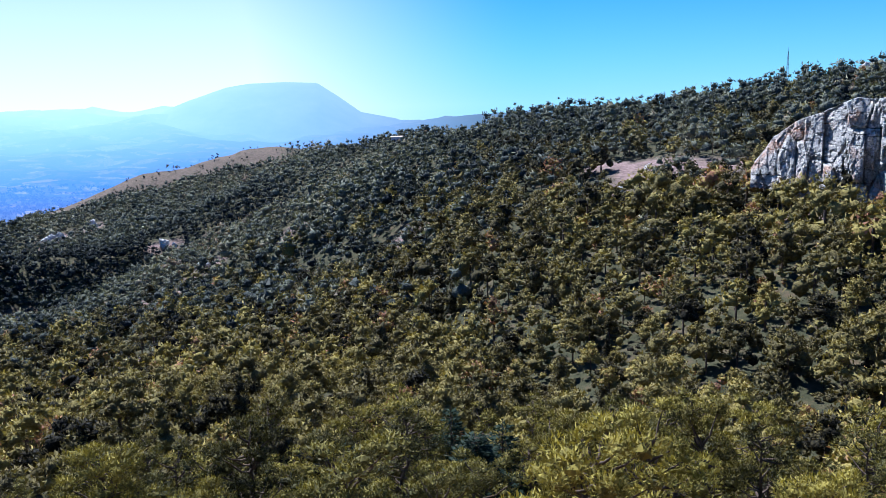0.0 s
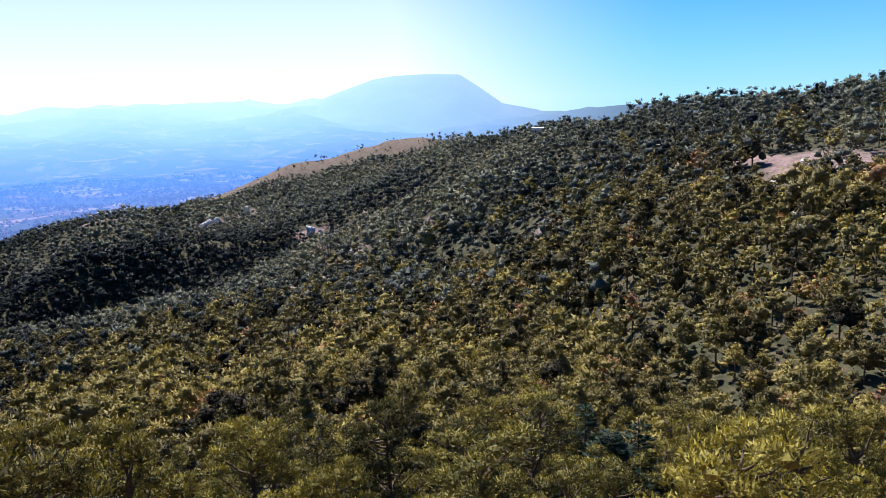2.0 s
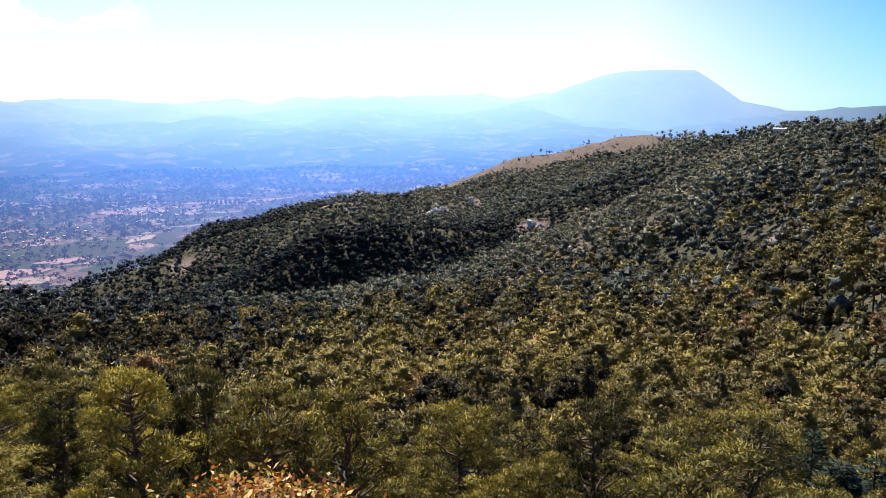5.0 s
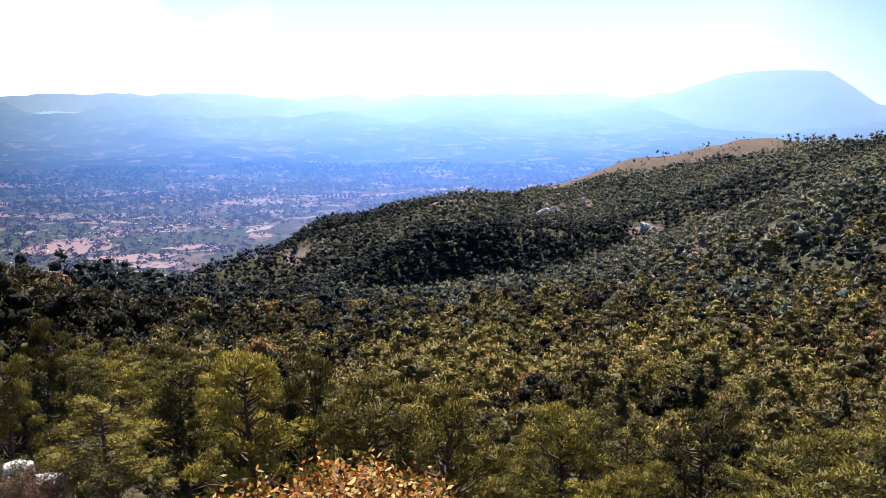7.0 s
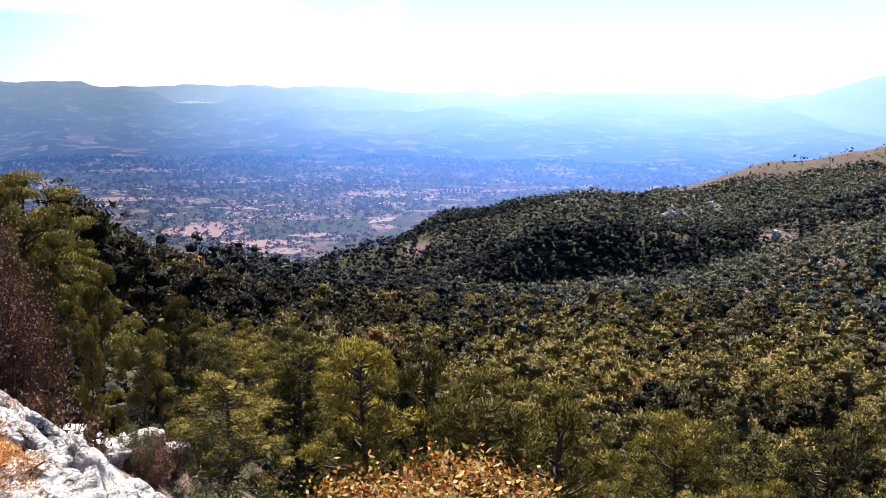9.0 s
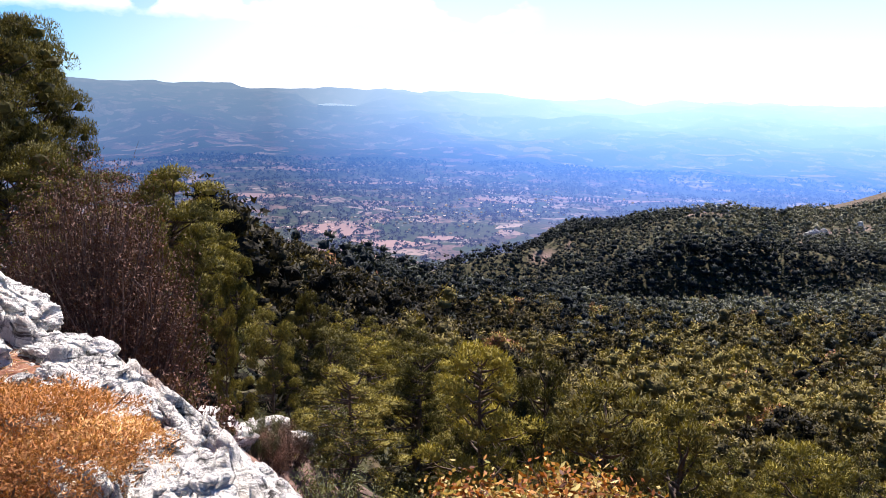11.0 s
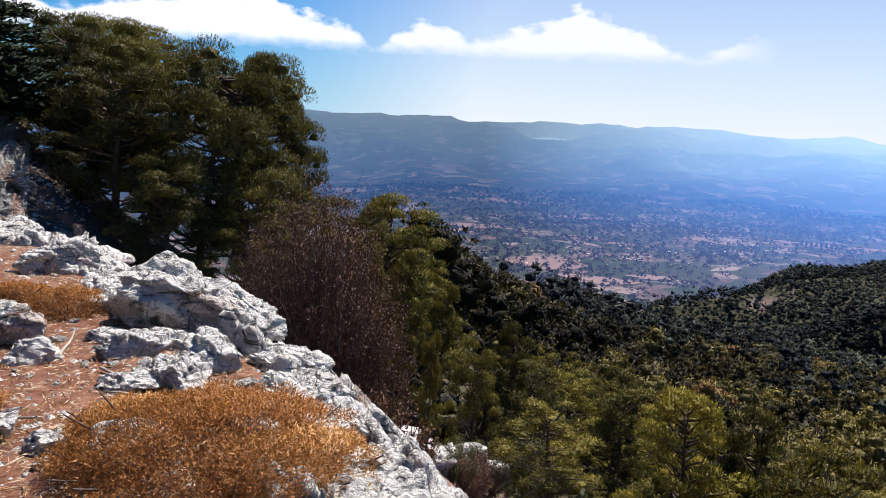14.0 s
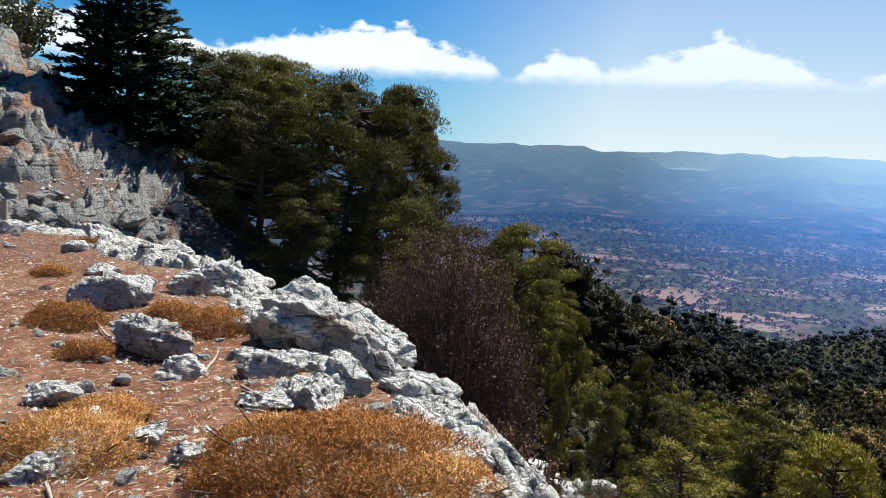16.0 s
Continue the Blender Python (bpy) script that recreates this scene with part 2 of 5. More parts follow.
def soil_mat():
    m = Mat("stony_hillside_earth")
    big, fine = m.noise(0.35, 6.0, 0.65), m.noise(7.0, 6.0, 0.7)
    c = m.ramp(fine, (0.3, (0.095, 0.04, 0.025)), (0.52, (0.20, 0.09, 0.056)), (0.74, (0.34, 0.205, 0.135)))
    c = m.mix(m.ramp(big, (0.52, (0, 0, 0)), (0.72, (0.7,) * 3)), c, (0.40, 0.28, 0.19))
    c = m.mix(m.ramp(m.noise(1.3, 6.0, 0.7), (0.36, (0.75,) * 3), (0.48, (0, 0, 0))), c, (0.10, 0.038, 0.022))
    grit = m.ramp(m.cells(16.0, "Distance"), (0.10, (1, 1, 1)), (0.2, (0, 0, 0)))
    c = m.mix(m.math("MULTIPLY", grit, 0.6), c, (0.55, 0.48, 0.42))
    # leaf litter and low scrub away from the bare ledge
    ln = m.node("ShaderNodeVectorMath")
    ln.operation = "LENGTH"
    m.link(m.pos, ln.inputs[0])
    far = m.ramp(m.math("DIVIDE", ln.outputs["Value"], 100.0), (0.10, (0, 0, 0)), (0.24, (1, 1, 1)))
    at = m.node("ShaderNodeAttribute")
    at.attribute_name = "bare"
    bare = m.math("MULTIPLY", at.outputs["Fac"], m.ramp(m.noise(0.3, 5.0, 0.6), (0.30, (0.4,) * 3), (0.5, (1, 1, 1))))
    scrub = m.ramp(m.noise(0.5, 6.0, 0.7), (0.3, (0.02, 0.022, 0.012)), (0.5, (0.045, 0.045, 0.022)), (0.78, (0.13, 0.085, 0.055)))
    scrub = m.mix(bare, scrub, m.ramp(m.noise(0.8, 5.0, 0.7), (0.35, (0.11, 0.072, 0.068)), (0.65, (0.27, 0.19, 0.17))))
    c = m.mix(far, c, scrub)
    return m.solid(c, 0.95, m.bump(m.math("ADD", fine, m.math("MULTIPLY", big, 2.0)), 0.8, 0.05), 0.15)


M_soil = soil_mat()


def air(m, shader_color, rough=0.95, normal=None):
    """Distance seen through many kilometres of bright air: painted haze, an emission that grows with the way from the
    lookout.
    """
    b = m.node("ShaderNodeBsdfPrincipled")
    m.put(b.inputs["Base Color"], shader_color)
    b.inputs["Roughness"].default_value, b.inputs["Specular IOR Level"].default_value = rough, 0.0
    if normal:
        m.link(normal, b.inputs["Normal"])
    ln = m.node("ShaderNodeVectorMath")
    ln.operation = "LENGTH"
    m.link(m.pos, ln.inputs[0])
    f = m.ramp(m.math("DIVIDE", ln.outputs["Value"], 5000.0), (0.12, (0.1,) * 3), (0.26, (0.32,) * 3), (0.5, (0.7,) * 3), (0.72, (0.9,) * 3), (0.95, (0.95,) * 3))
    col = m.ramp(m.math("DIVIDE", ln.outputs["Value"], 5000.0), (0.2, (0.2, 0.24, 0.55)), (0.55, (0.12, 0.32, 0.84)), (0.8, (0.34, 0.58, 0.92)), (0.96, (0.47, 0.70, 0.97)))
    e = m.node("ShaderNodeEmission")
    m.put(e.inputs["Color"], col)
    # the painted haze glows brighter under the sun, as air scatters light forward
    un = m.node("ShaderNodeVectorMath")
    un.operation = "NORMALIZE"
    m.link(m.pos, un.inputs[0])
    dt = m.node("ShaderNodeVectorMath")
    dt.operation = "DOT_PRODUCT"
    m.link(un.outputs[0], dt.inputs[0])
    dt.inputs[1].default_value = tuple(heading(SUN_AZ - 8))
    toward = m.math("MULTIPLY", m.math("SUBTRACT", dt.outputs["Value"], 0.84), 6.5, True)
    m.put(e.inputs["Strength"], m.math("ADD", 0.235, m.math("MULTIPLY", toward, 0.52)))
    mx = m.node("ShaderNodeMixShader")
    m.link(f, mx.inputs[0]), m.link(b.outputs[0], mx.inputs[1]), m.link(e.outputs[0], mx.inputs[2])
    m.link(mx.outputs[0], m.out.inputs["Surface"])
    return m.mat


def valley_mat():
    m = Mat("distant_valley_fields")
    warp = m.node("ShaderNodeVectorMath")
    warp.operation = "ADD"
    n = m.node("ShaderNodeTexNoise")
    n.inputs["Scale"].default_value, n.inputs["Detail"].default_value = 0.012, 4.0
    m.link(m.pos, n.inputs["Vector"])
    sc = m.node("ShaderNodeVectorMath")
    sc.operation = "SCALE"
    sc.inputs["Scale"].default_value = 120.0
    m.link(n.outputs["Color"], sc.inputs[0])
    m.link(m.pos, warp.inputs[0]), m.link(sc.outputs[0], warp.inputs[1])
    sx = m.node("ShaderNodeSeparateColor")
    m.link(m.cells(0.02, "Color", vec=warp.outputs[0]), sx.inputs[0])
    fields = m.ramp(sx.outputs[0], (0.0, (0.05, 0.075, 0.03)), (0.45, (0.07, 0.08, 0.045)), (0.58, (0.145, 0.1, 0.082)), (0.8, (0.26, 0.165, 0.14)), (0.95, (0.42, 0.32, 0.275)))
    tone = m.noise(0.16, 3.0, 0.6)
    fields = m.mix(m.math("MULTIPLY", tone, 0.7), fields, m.mix(1.0, fields, (0.45, 0.5, 0.42), "MULTIPLY"))
    scrub = m.ramp(m.noise(0.006, 7.0, 0.72), (0.48, (0, 0, 0)), (0.57, (1, 1, 1)))
    c = m.mix(scrub, fields, m.ramp(m.noise(0.06, 5.0, 0.7), (0.3, (0.028, 0.036, 0.026)), (0.7, (0.085, 0.092, 0.055))))
    dots = m.ramp(m.cells(0.11, "Distance"), (0.25, (1, 1, 1)), (0.4, (0, 0, 0)))
    c = m.mix(m.math("MULTIPLY", dots, 0.75), c, (0.025, 0.042, 0.02))
    pale = m.ramp(m.cells(0.035, "Distance"), (0.045, (1, 1, 1)), (0.075, (0, 0, 0)))
    c = m.mix(m.math("MULTIPLY", pale, 0.8), c, (0.42, 0.36, 0.31))
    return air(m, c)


def mountain_mat():
    m = Mat("distant_mountain")
    g = m.noise(0.006, 6.0, 0.65)
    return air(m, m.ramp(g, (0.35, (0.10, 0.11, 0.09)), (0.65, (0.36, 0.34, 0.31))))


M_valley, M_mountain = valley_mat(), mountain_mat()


def plain(name, color, rough=0.7, metal=0.0, amount=0.25, scale=3.0):
    m = Mat(name)
    n = m.noise(scale, 5.0, 0.6)
    dark = tuple(v * (1 - amount) for v in color)
    return m.solid(m.ramp(n, (0.35, dark), (0.65, color)), rough, None, 0.3, metal)


M_steel = plain("galvanised_steel", (0.35, 0.36, 0.38), 0.5, 0.8)

# ---------------------------------------------------------------- number helpers
rng = np.random.default_rng(7)


def lattice(ix, iy, iz, seed):
    h = (ix * 374761393 + iy * 668265263 + iz * 2147483647 + seed * 974634777) & 0xFFFFFFFF
    h = ((h ^ (h >> 13)) * 1274126177) & 0xFFFFFFFF
    return ((h ^ (h >> 16)) & 0xFFFF) / 32767.5 - 1.0


def vnoise(p, seed=0):
    """Value noise of points p (n, 3), -1 to 1."""
    i = np.floor(p).astype(np.int64)
    f = p - i
    f = f * f * (3 - 2 * f)
    out = 0.0
    for dx in (0, 1):
        for dy in (0, 1):
            for dz in (0, 1):
                w = (f[:, 0] if dx else 1 - f[:, 0]) * (f[:, 1] if dy else 1 - f[:, 1]) * (f[:, 2] if dz else 1 - f[:, 2])
                out = out + w * lattice(i[:, 0] + dx, i[:, 1] + dy, i[:, 2] + dz, seed)
    return out


def fbm(p, octaves=4, seed=0, gain=0.5):
    out, a, p = 0.0, 1.0, np.asarray(p, float)
    for o in range(octaves):
        out = out + a * vnoise(p, seed + o)
        a, p = a * gain, p * 2.03 + 17.1
    return out


def fbm2(x, y, scale, octaves=4, seed=0):
    return fbm(np.stack([x / scale, y / scale, np.full_like(x, 0.37 + seed)], 1), octaves, seed)


def smooth(a, b, x):
    t = np.clip((x - a) / (b - a), 0, 1)
    return t * t * (3 - 2 * t)


def mesh_np(name, verts, faces, material, shade=False, normals=None):
    """A mesh from arrays; all faces have the same number of corners."""
    me = bpy.data.meshes.new(name)
    verts, faces = np.asarray(verts, np.float32), np.asarray(faces, np.int32)
    n, k = faces.shape
    me.vertices.add(len(verts))
    me.vertices.foreach_set("co", verts.ravel())
    me.loops.add(n * k)
    me.loops.foreach_set("vertex_index", faces.ravel())
    me.polygons.add(n)
    me.polygons.foreach_set("loop_start", np.arange(0, n * k, k, dtype=np.int32))
    me.polygons.foreach_set("use_smooth", np.full(n, shade or normals is not None))
    me.update(calc_edges=True)
    if normals is not None:
        me.normals_split_custom_set_from_vertices(np.asarray(normals, np.float32))
    me.materials.append(material)
    return me


def bm_mesh(name, bm, material, shade=False):
    me = bpy.data.meshes.new(name)
    for f in bm.faces:
        f.smooth = shade
    bm.to_mesh(me)
    bm.free()
    me.materials.append(material)
    return me


def part(name, me, parent, label=""):
    ob = new(name, me)
    ob.parent = parent
    return tagged(ob, label) if label else ob


# ---------------------------------------------------------------- the lie of the land
def ridge(x, y, line, slope):
    """Height of a ridge whose crest runs along line: (az, r, z) corners."""
    pts = [(*spot(a, r)[:2], z) for a, r, z in line]
    best = np.full_like(x, -1e9)
    for (x0, y0, z0), (x1, y1, z1) in zip(pts, pts[1:]):
        dx, dy = x1 - x0, y1 - y0
        t = np.clip(((x - x0) * dx + (y - y0) * dy) / (dx * dx + dy * dy), 0, 1)
        d = np.hypot(x - x0 - t * dx, y - y0 - t * dy)
        best = np.maximum(best, z0 + t * (z1 - z0) - slope * np.sqrt(d * d + 4.0))
    return best


EAST_HILL = ((-70, 290, 12), (-45, 280, 9), (-28, 300, 3), (-20, 330, -1), (-12, 340, -9), (-5, 335, -11), (0, 345, -18), (6, 340, -34), (13, 325, -58))
SPUR = ((-18, 560, -14), (0.7, 600, -24), (7, 640, -36), (13.5, 660, -52), (18, 650, -66), (24, 640, -76), (29.7, 620, -83), (32.5, 615, -75), (35, 610, -81), (40, 590, -94), (44.5, 560, -104), (50, 520, -106), (54, 490, -112))
SUB_SPUR = ((9, 505, -66), (14, 475, -72), (20, 462, -74), (26, 446, -72), (30, 432, -71.5), (34.7, 412, -74), (38, 402, -81), (42, 400, -93))
FLANK = ((112, 30, 6.8), (103, 27, 1.9), (98, 26, -0.5), (93, 26, -2.9), (84, 27, -4.2), (76, 29, -6.5), (70, 50, -10.5), (66, 90, -17.5), (61, 150, -30), (57.5, 240, -50), (54, 330, -76), (52, 420, -98))
RIB = ((82, 11.5, -3.4), (73, 14, -4.2), (66, 18, -6.2), (62, 20.5, -8.2), (57, 25, -12.5), (52, 32, -19))
BARE_RIDGE = ((8, 745, -34), (11, 740, -33), (13, 735, -35), (16, 730, -42), (19, 725, -52), (23, 720, -66), (25.5, 715, -75))
GULLY = ((5, 480, 0), (9, 452, 0), (14, 425, 0), (20, 412, 0), (26, 397, 0), (30, 384, 0), (34.7, 366, 0), (40, 356, 0))
BACK_HILL = ((112, 30, 6.8), (125, 60, 22), (160, 130, 60), (230, 150, 65), (-70, 290, 12))
R_KEYS = (1, 3, 7, 36, 70, 110, 200, 300, 420, 650, 1000, 1300)
Z_EAST = (-1.8, -3.2, -6.5, -23, -31, -38, -49, -56, -66, -90, -180, -235)
Z_WEST = (-1.8, -3.2, -6.5, -23, -32, -41, -56, -75, -104, -176, -245, -260)


CLEARINGS = ((-15, 215, 12), (-12.5, 190, 8), (-22, 185, 8), (-25, 150, 5), (-29, 145, 5), (-33, 143, 5), (26, 579, 13), (25.2, 585, 10), (23.3, 588, 9), (19.1, 458, 9), (18.4, 455, 8), (15.9, 460, 8), (16.4, 312, 8), (10.2, 302, 7), (20.2, 297, 9), (19.2, 294, 7), (28.2, 405, 7), (31.8, 616, 10), (33.2, 611, 9), (41.8, 556, 5), (42.8, 552, 6), (43.8, 548, 5), (2.4, 240, 6), (22.4, 170, 6), (-15.5, 66, 3), (-11, 225, 8), (-18.5, 205, 9), (-13.5, 205, 8), (-16.5, 200, 7), (-2, 41, 3), (68.5, 17.5, 2.5), (62.5, 19.5, 2.5), (65, 18, 2.5), (66.5, 15.5, 2), (61, 17, 2), (64, 15, 2))


def edge_y(x):
    """The lip of the rock ledge on which the lookout stands."""
    return 1.28 + 0.3 * smooth(-7, -4, x) - 6.7 * (np.clip(-7.0 - x, 0, 60) / 14.5) ** 1.25


def land(x, y):
    x, y = np.asarray(x, float), np.asarray(y, float)
    r, az = np.hypot(x, y) + 1e-6, np.degrees(np.arctan2(-x, y))
    lr = np.log(r)
    w = smooth(0, 36, az)
    base = np.interp(lr, np.log(R_KEYS), Z_EAST) * (1 - w) + np.interp(lr, np.log(R_KEYS), Z_WEST) * w
    hs = [base, ridge(x, y, EAST_HILL, 0.20 + 0.22 * smooth(-5, 13, az)), ridge(x, y, SPUR, 0.24 + 0.6 * smooth(41, 52, az)), ridge(x, y, SUB_SPUR, 0.6), ridge(x, y, BARE_RIDGE, 0.6), ridge(x, y, FLANK, 0.75), ridge(x, y, RIB, 0.95), ridge(x, y, BACK_HILL, 0.8)]
    k = 0.4 + 0.012 * r
    top = np.max(hs, axis=0)
    z = top + k * np.log(sum(np.exp((h - top) / k) for h in hs))
    rough = smooth(20, 120, r)
    z = z + rough * (2.2 * fbm2(x, y, 60, 4, 3) + smooth(150, 500, r) * 9 * (0.45 - np.abs(fbm2(x, y, 150, 3, 9)))) + 0.35 * smooth(4, 15, r) * fbm2(x, y, 6, 3, 5)
    z = z + 0.16 * smooth(85, 91, az) * smooth(14, 18, r) * smooth(46, 38, r) * fbm2(x, y, 1.1, 3, 6)
    z = z - 11 * np.exp(-(ridge(x, y, GULLY, 1.0) / 30.0) ** 2)
    # the ledge itself, with a step at its lip
    d = y - edge_y(x)
    shelf = -1.72 + 0.10 * np.clip(-d - 3, 0, 30) + 0.07 * fbm2(x, y, 1.6, 4, 1)
    drop = np.where(d > 5, d, 0.35 * np.log1p(np.exp(np.clip(d / 0.35, -30, 30))))
    lip = shelf - 1.25 * drop
    z = np.where(r < 45, np.maximum(z, lip), z)
    inside = smooth(1.2, -1.2, d) * smooth(25, 15, r)
    return z * (1 - inside) + np.where(r < 60, np.minimum(shelf, lip + 0.4), z) * inside


def valley(x, y):
    r, az = np.hypot(x, y), np.degrees(np.arctan2(-x, y))
    z = np.interp(r, (700, 1000, 2300, 3200, 3900, 4500, 4900), (-190, -232, -236, -190, -100, -16, 4))
    z = z - 75 * smooth(20, 8, az) * smooth(3000, 4500, r)
    hills = 1 - np.abs(fbm2(x, y, 820, 4, 21))
    z = z + smooth(2200, 3600, r) * 92 * (hills - 0.64) + smooth(900, 1500, r) * 9 * fbm2(x, y, 260, 3, 31)
    # the gap between the hills through which the reservoir shows
    gap = smooth(2.6, 1.5, np.abs(az - 58.3)) * smooth(2300, 2900, r) * smooth(4800, 4650, r)
    return z * (1 - gap) + np.minimum(z, np.where(r < 3680, -0.0165 * r, -60.0)) * gap


def on_bare_ridge(x, y):
    r, az = np.hypot(x, y), np.degrees(np.arctan2(-x, y))
    return smooth(682, 704, r + 8 * fbm2(x, y, 20, 2, 14)) * smooth(9, 11.5, az) * smooth(27, 25, az) * (0.86 + 0.14 * smooth(-0.5, 0.3, fbm2(x, y, 12, 3, 15)))


def land1(x, y):
    return float(land(np.array([x]), np.array([y]))[0])


def polar(az, r, height):
    A, Rr = np.meshgrid(np.radians(az), r, indexing="ij")
    x, y = (-np.sin(A) * Rr).ravel(), (np.cos(A) * Rr).ravel()
    V = np.stack([x, y, height(x, y)], 1)
    n, m = len(az), len(r)
    i = np.arange(n - 1)[:, None] * m + np.arange(m - 1)[None]
    F = np.stack([i, i + m, i + m + 1, i + 1], -1).reshape(-1, 4)
    return V, F[:, ::-1]


AZ_ALL = np.concatenate([np.linspace(-36, 112, 430), np.linspace(112, 324, 40)[1:]])
R_ALL = np.concatenate([[0.05], np.linspace(0.5, 30, 120), np.geomspace(30, 1250, 150)[1:]])
V, F = polar(AZ_ALL, R_ALL, land)
ground_mesh = mesh_np("ground", V, F, M_soil, True)
bare = np.zeros(len(V))
for a, q, rad in CLEARINGS:
    c = spot(a, q)
    bare = np.maximum(bare, smooth(rad * 1.25, rad * 0.7, np.hypot(V[:, 0] - c.x, V[:, 1] - c.y) + 0.3 * rad * fbm2(V[:, 0], V[:, 1], 9, 3, 12)))
bare = np.maximum(bare, 0.42 * on_bare_ridge(V[:, 0], V[:, 1]))
upper = np.degrees(np.arctan2(-V[:, 0], V[:, 1]))
bare = np.maximum(bare, 0.6 * smooth(84, 90, upper) * smooth(118, 112, upper) * smooth(48, 38, np.hypot(V[:, 0], V[:, 1])))
ground_mesh.attributes.new("bare", "FLOAT", "POINT").data.foreach_set("value", bare.astype(np.float32))
ground = tagged(new("ground", ground_mesh), "red-brown stony hillside earth under the pine woods", "ground", kind="structure")
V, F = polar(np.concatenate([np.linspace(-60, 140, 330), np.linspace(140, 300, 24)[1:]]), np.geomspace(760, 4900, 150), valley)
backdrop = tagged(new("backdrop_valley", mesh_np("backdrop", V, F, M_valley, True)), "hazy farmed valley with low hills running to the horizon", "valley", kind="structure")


def mountain_height(x, y):
    r, az = np.hypot(x, y), np.degrees(np.arctan2(-x, y))
    el = np.interp(az, (-3, 1.5, 3, 5.4, 6.9, 8.3, 10.5, 12.8, 14.3, 16.9, 19.3, 23, 28), (-3.0, -1.45, -0.85, -0.35, 0.75, 1.68, 1.78, 1.72, 1.5, 0.65, -0.3, -0.9, -3))
    crest = 4650 * np.tan(np.radians(el))
    gully = 26 * fbm2(x, y, 330, 4, 41)
    s = smooth(3650, 4650, r)
    return -230 + (crest + 230) * s ** 0.8 + gully * s * (1 - s) * 3 - 900 * smooth(4660, 4950, r)


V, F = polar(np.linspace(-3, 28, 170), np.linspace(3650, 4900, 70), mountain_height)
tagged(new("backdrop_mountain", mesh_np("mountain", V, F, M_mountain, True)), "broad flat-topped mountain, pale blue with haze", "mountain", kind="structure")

# ---------------------------------------------------------------- plants
def outward(V, out, k, swap, own=0.55):
    """Turn each leaf's face towards out, and give its corners that normal, so that crowns take the light as rounded masses."""
    n = len(out)
    Q = V.reshape(n, k, 3)
    face = np.cross(Q[:, 1] - Q[:, 0], Q[:, 2] - Q[:, 0])
    back = np.einsum("ij,ij->i", face, out) < 0
    a, b = swap
    Q[back, a], Q[back, b] = Q[back, b].copy(), Q[back, a].copy()
    face[back] *= -1
    face /= np.linalg.norm(face, axis=1)[:, None] + 1e-9
    nr = out / (np.linalg.norm(out, axis=1)[:, None] + 1e-9) + own * face
    nr /= np.linalg.norm(nr, axis=1)[:, None] + 1e-9
    return Q.reshape(-1, 3), np.repeat(nr, k, 0)


def kites(pos, axis, length, width, rg, out=None):
    """Small pointed leaves: one bent quad each, at pos along axis."""
    n = len(pos)
    axis = axis / (np.linalg.norm(axis, axis=1)[:, None] + 1e-9)
    side = np.cross(axis, rg.normal(size=(n, 3)))
    side /= np.linalg.norm(side, axis=1)[:, None] + 1e-9
    up = np.cross(side, axis)
    L, W = np.broadcast_to(length, n)[:, None], np.broadcast_to(width, n)[:, None]
    a = pos
    b = pos + axis * L * 0.5 + side * W * 0.5 + up * W * 0.12
    c = pos + axis * L
    d = pos + axis * L * 0.5 - side * W * 0.5 + up * W * 0.12
    V, N = outward(np.stack([a, b, c, d], 1).reshape(-1, 3), axis if out is None else out, 4, (1, 3))
    return V, np.arange(4 * n).reshape(n, 4), N


def blades(pos, axis, length, width, rg, out, own=0.55):
    """Coarser leaf sprays for woods seen from afar: one triangle each."""
    n = len(pos)
    axis = axis / (np.linalg.norm(axis, axis=1)[:, None] + 1e-9)
    side = np.cross(axis, rg.normal(size=(n, 3)))
    side /= np.linalg.norm(side, axis=1)[:, None] + 1e-9
    L, W = np.broadcast_to(length, n)[:, None], np.broadcast_to(width, n)[:, None]
    V, N = outward(np.stack([pos - side * W * 0.5, pos + side * W * 0.5, pos + axis * L], 1).reshape(-1, 3), out, 3, (0, 1), own)
    return V, np.arange(3 * n).reshape(n, 3), N


def ball(n, rg):
    v = rg.normal(size=(n, 3))
    return v / np.linalg.norm(v, axis=1)[:, None]


def join(chunks):
    Vs, Fs, Ns, o = [], [], [], 0
    for V, F, *N in chunks:
        Vs.append(V), Fs.append(F + o), Ns.extend(N)
        o += len(V)
    return np.concatenate(Vs), np.concatenate(Fs), np.concatenate(Ns) if Ns else None


def tube(points, radii, sides=6):
    """A tapered limb through points."""
    P = np.asarray(points, float)
    rings = []
    for i, p in enumerate(P):
        d = P[min(i + 1, len(P) - 1)] - P[max(i - 1, 0)]
        d /= np.linalg.norm(d) + 1e-9
        u = np.cross(d, (0.31, 0.95, 0.1))
        u /= np.linalg.norm(u) + 1e-9
        v = np.cross(d, u)
        a = np.linspace(0, 2 * np.pi, sides, endpoint=False)
        rings.append(p + radii[i] * (np.cos(a)[:, None] * u + np.sin(a)[:, None] * v))
    V = np.concatenate(rings)
    F = []
    for i in range(len(P) - 1):
        for s in range(sides):
            t = (s + 1) % sides
            F.append((i * sides + s, i * sides + t, (i + 1) * sides + t, (i + 1) * sides + s))
    return V, np.array(F)


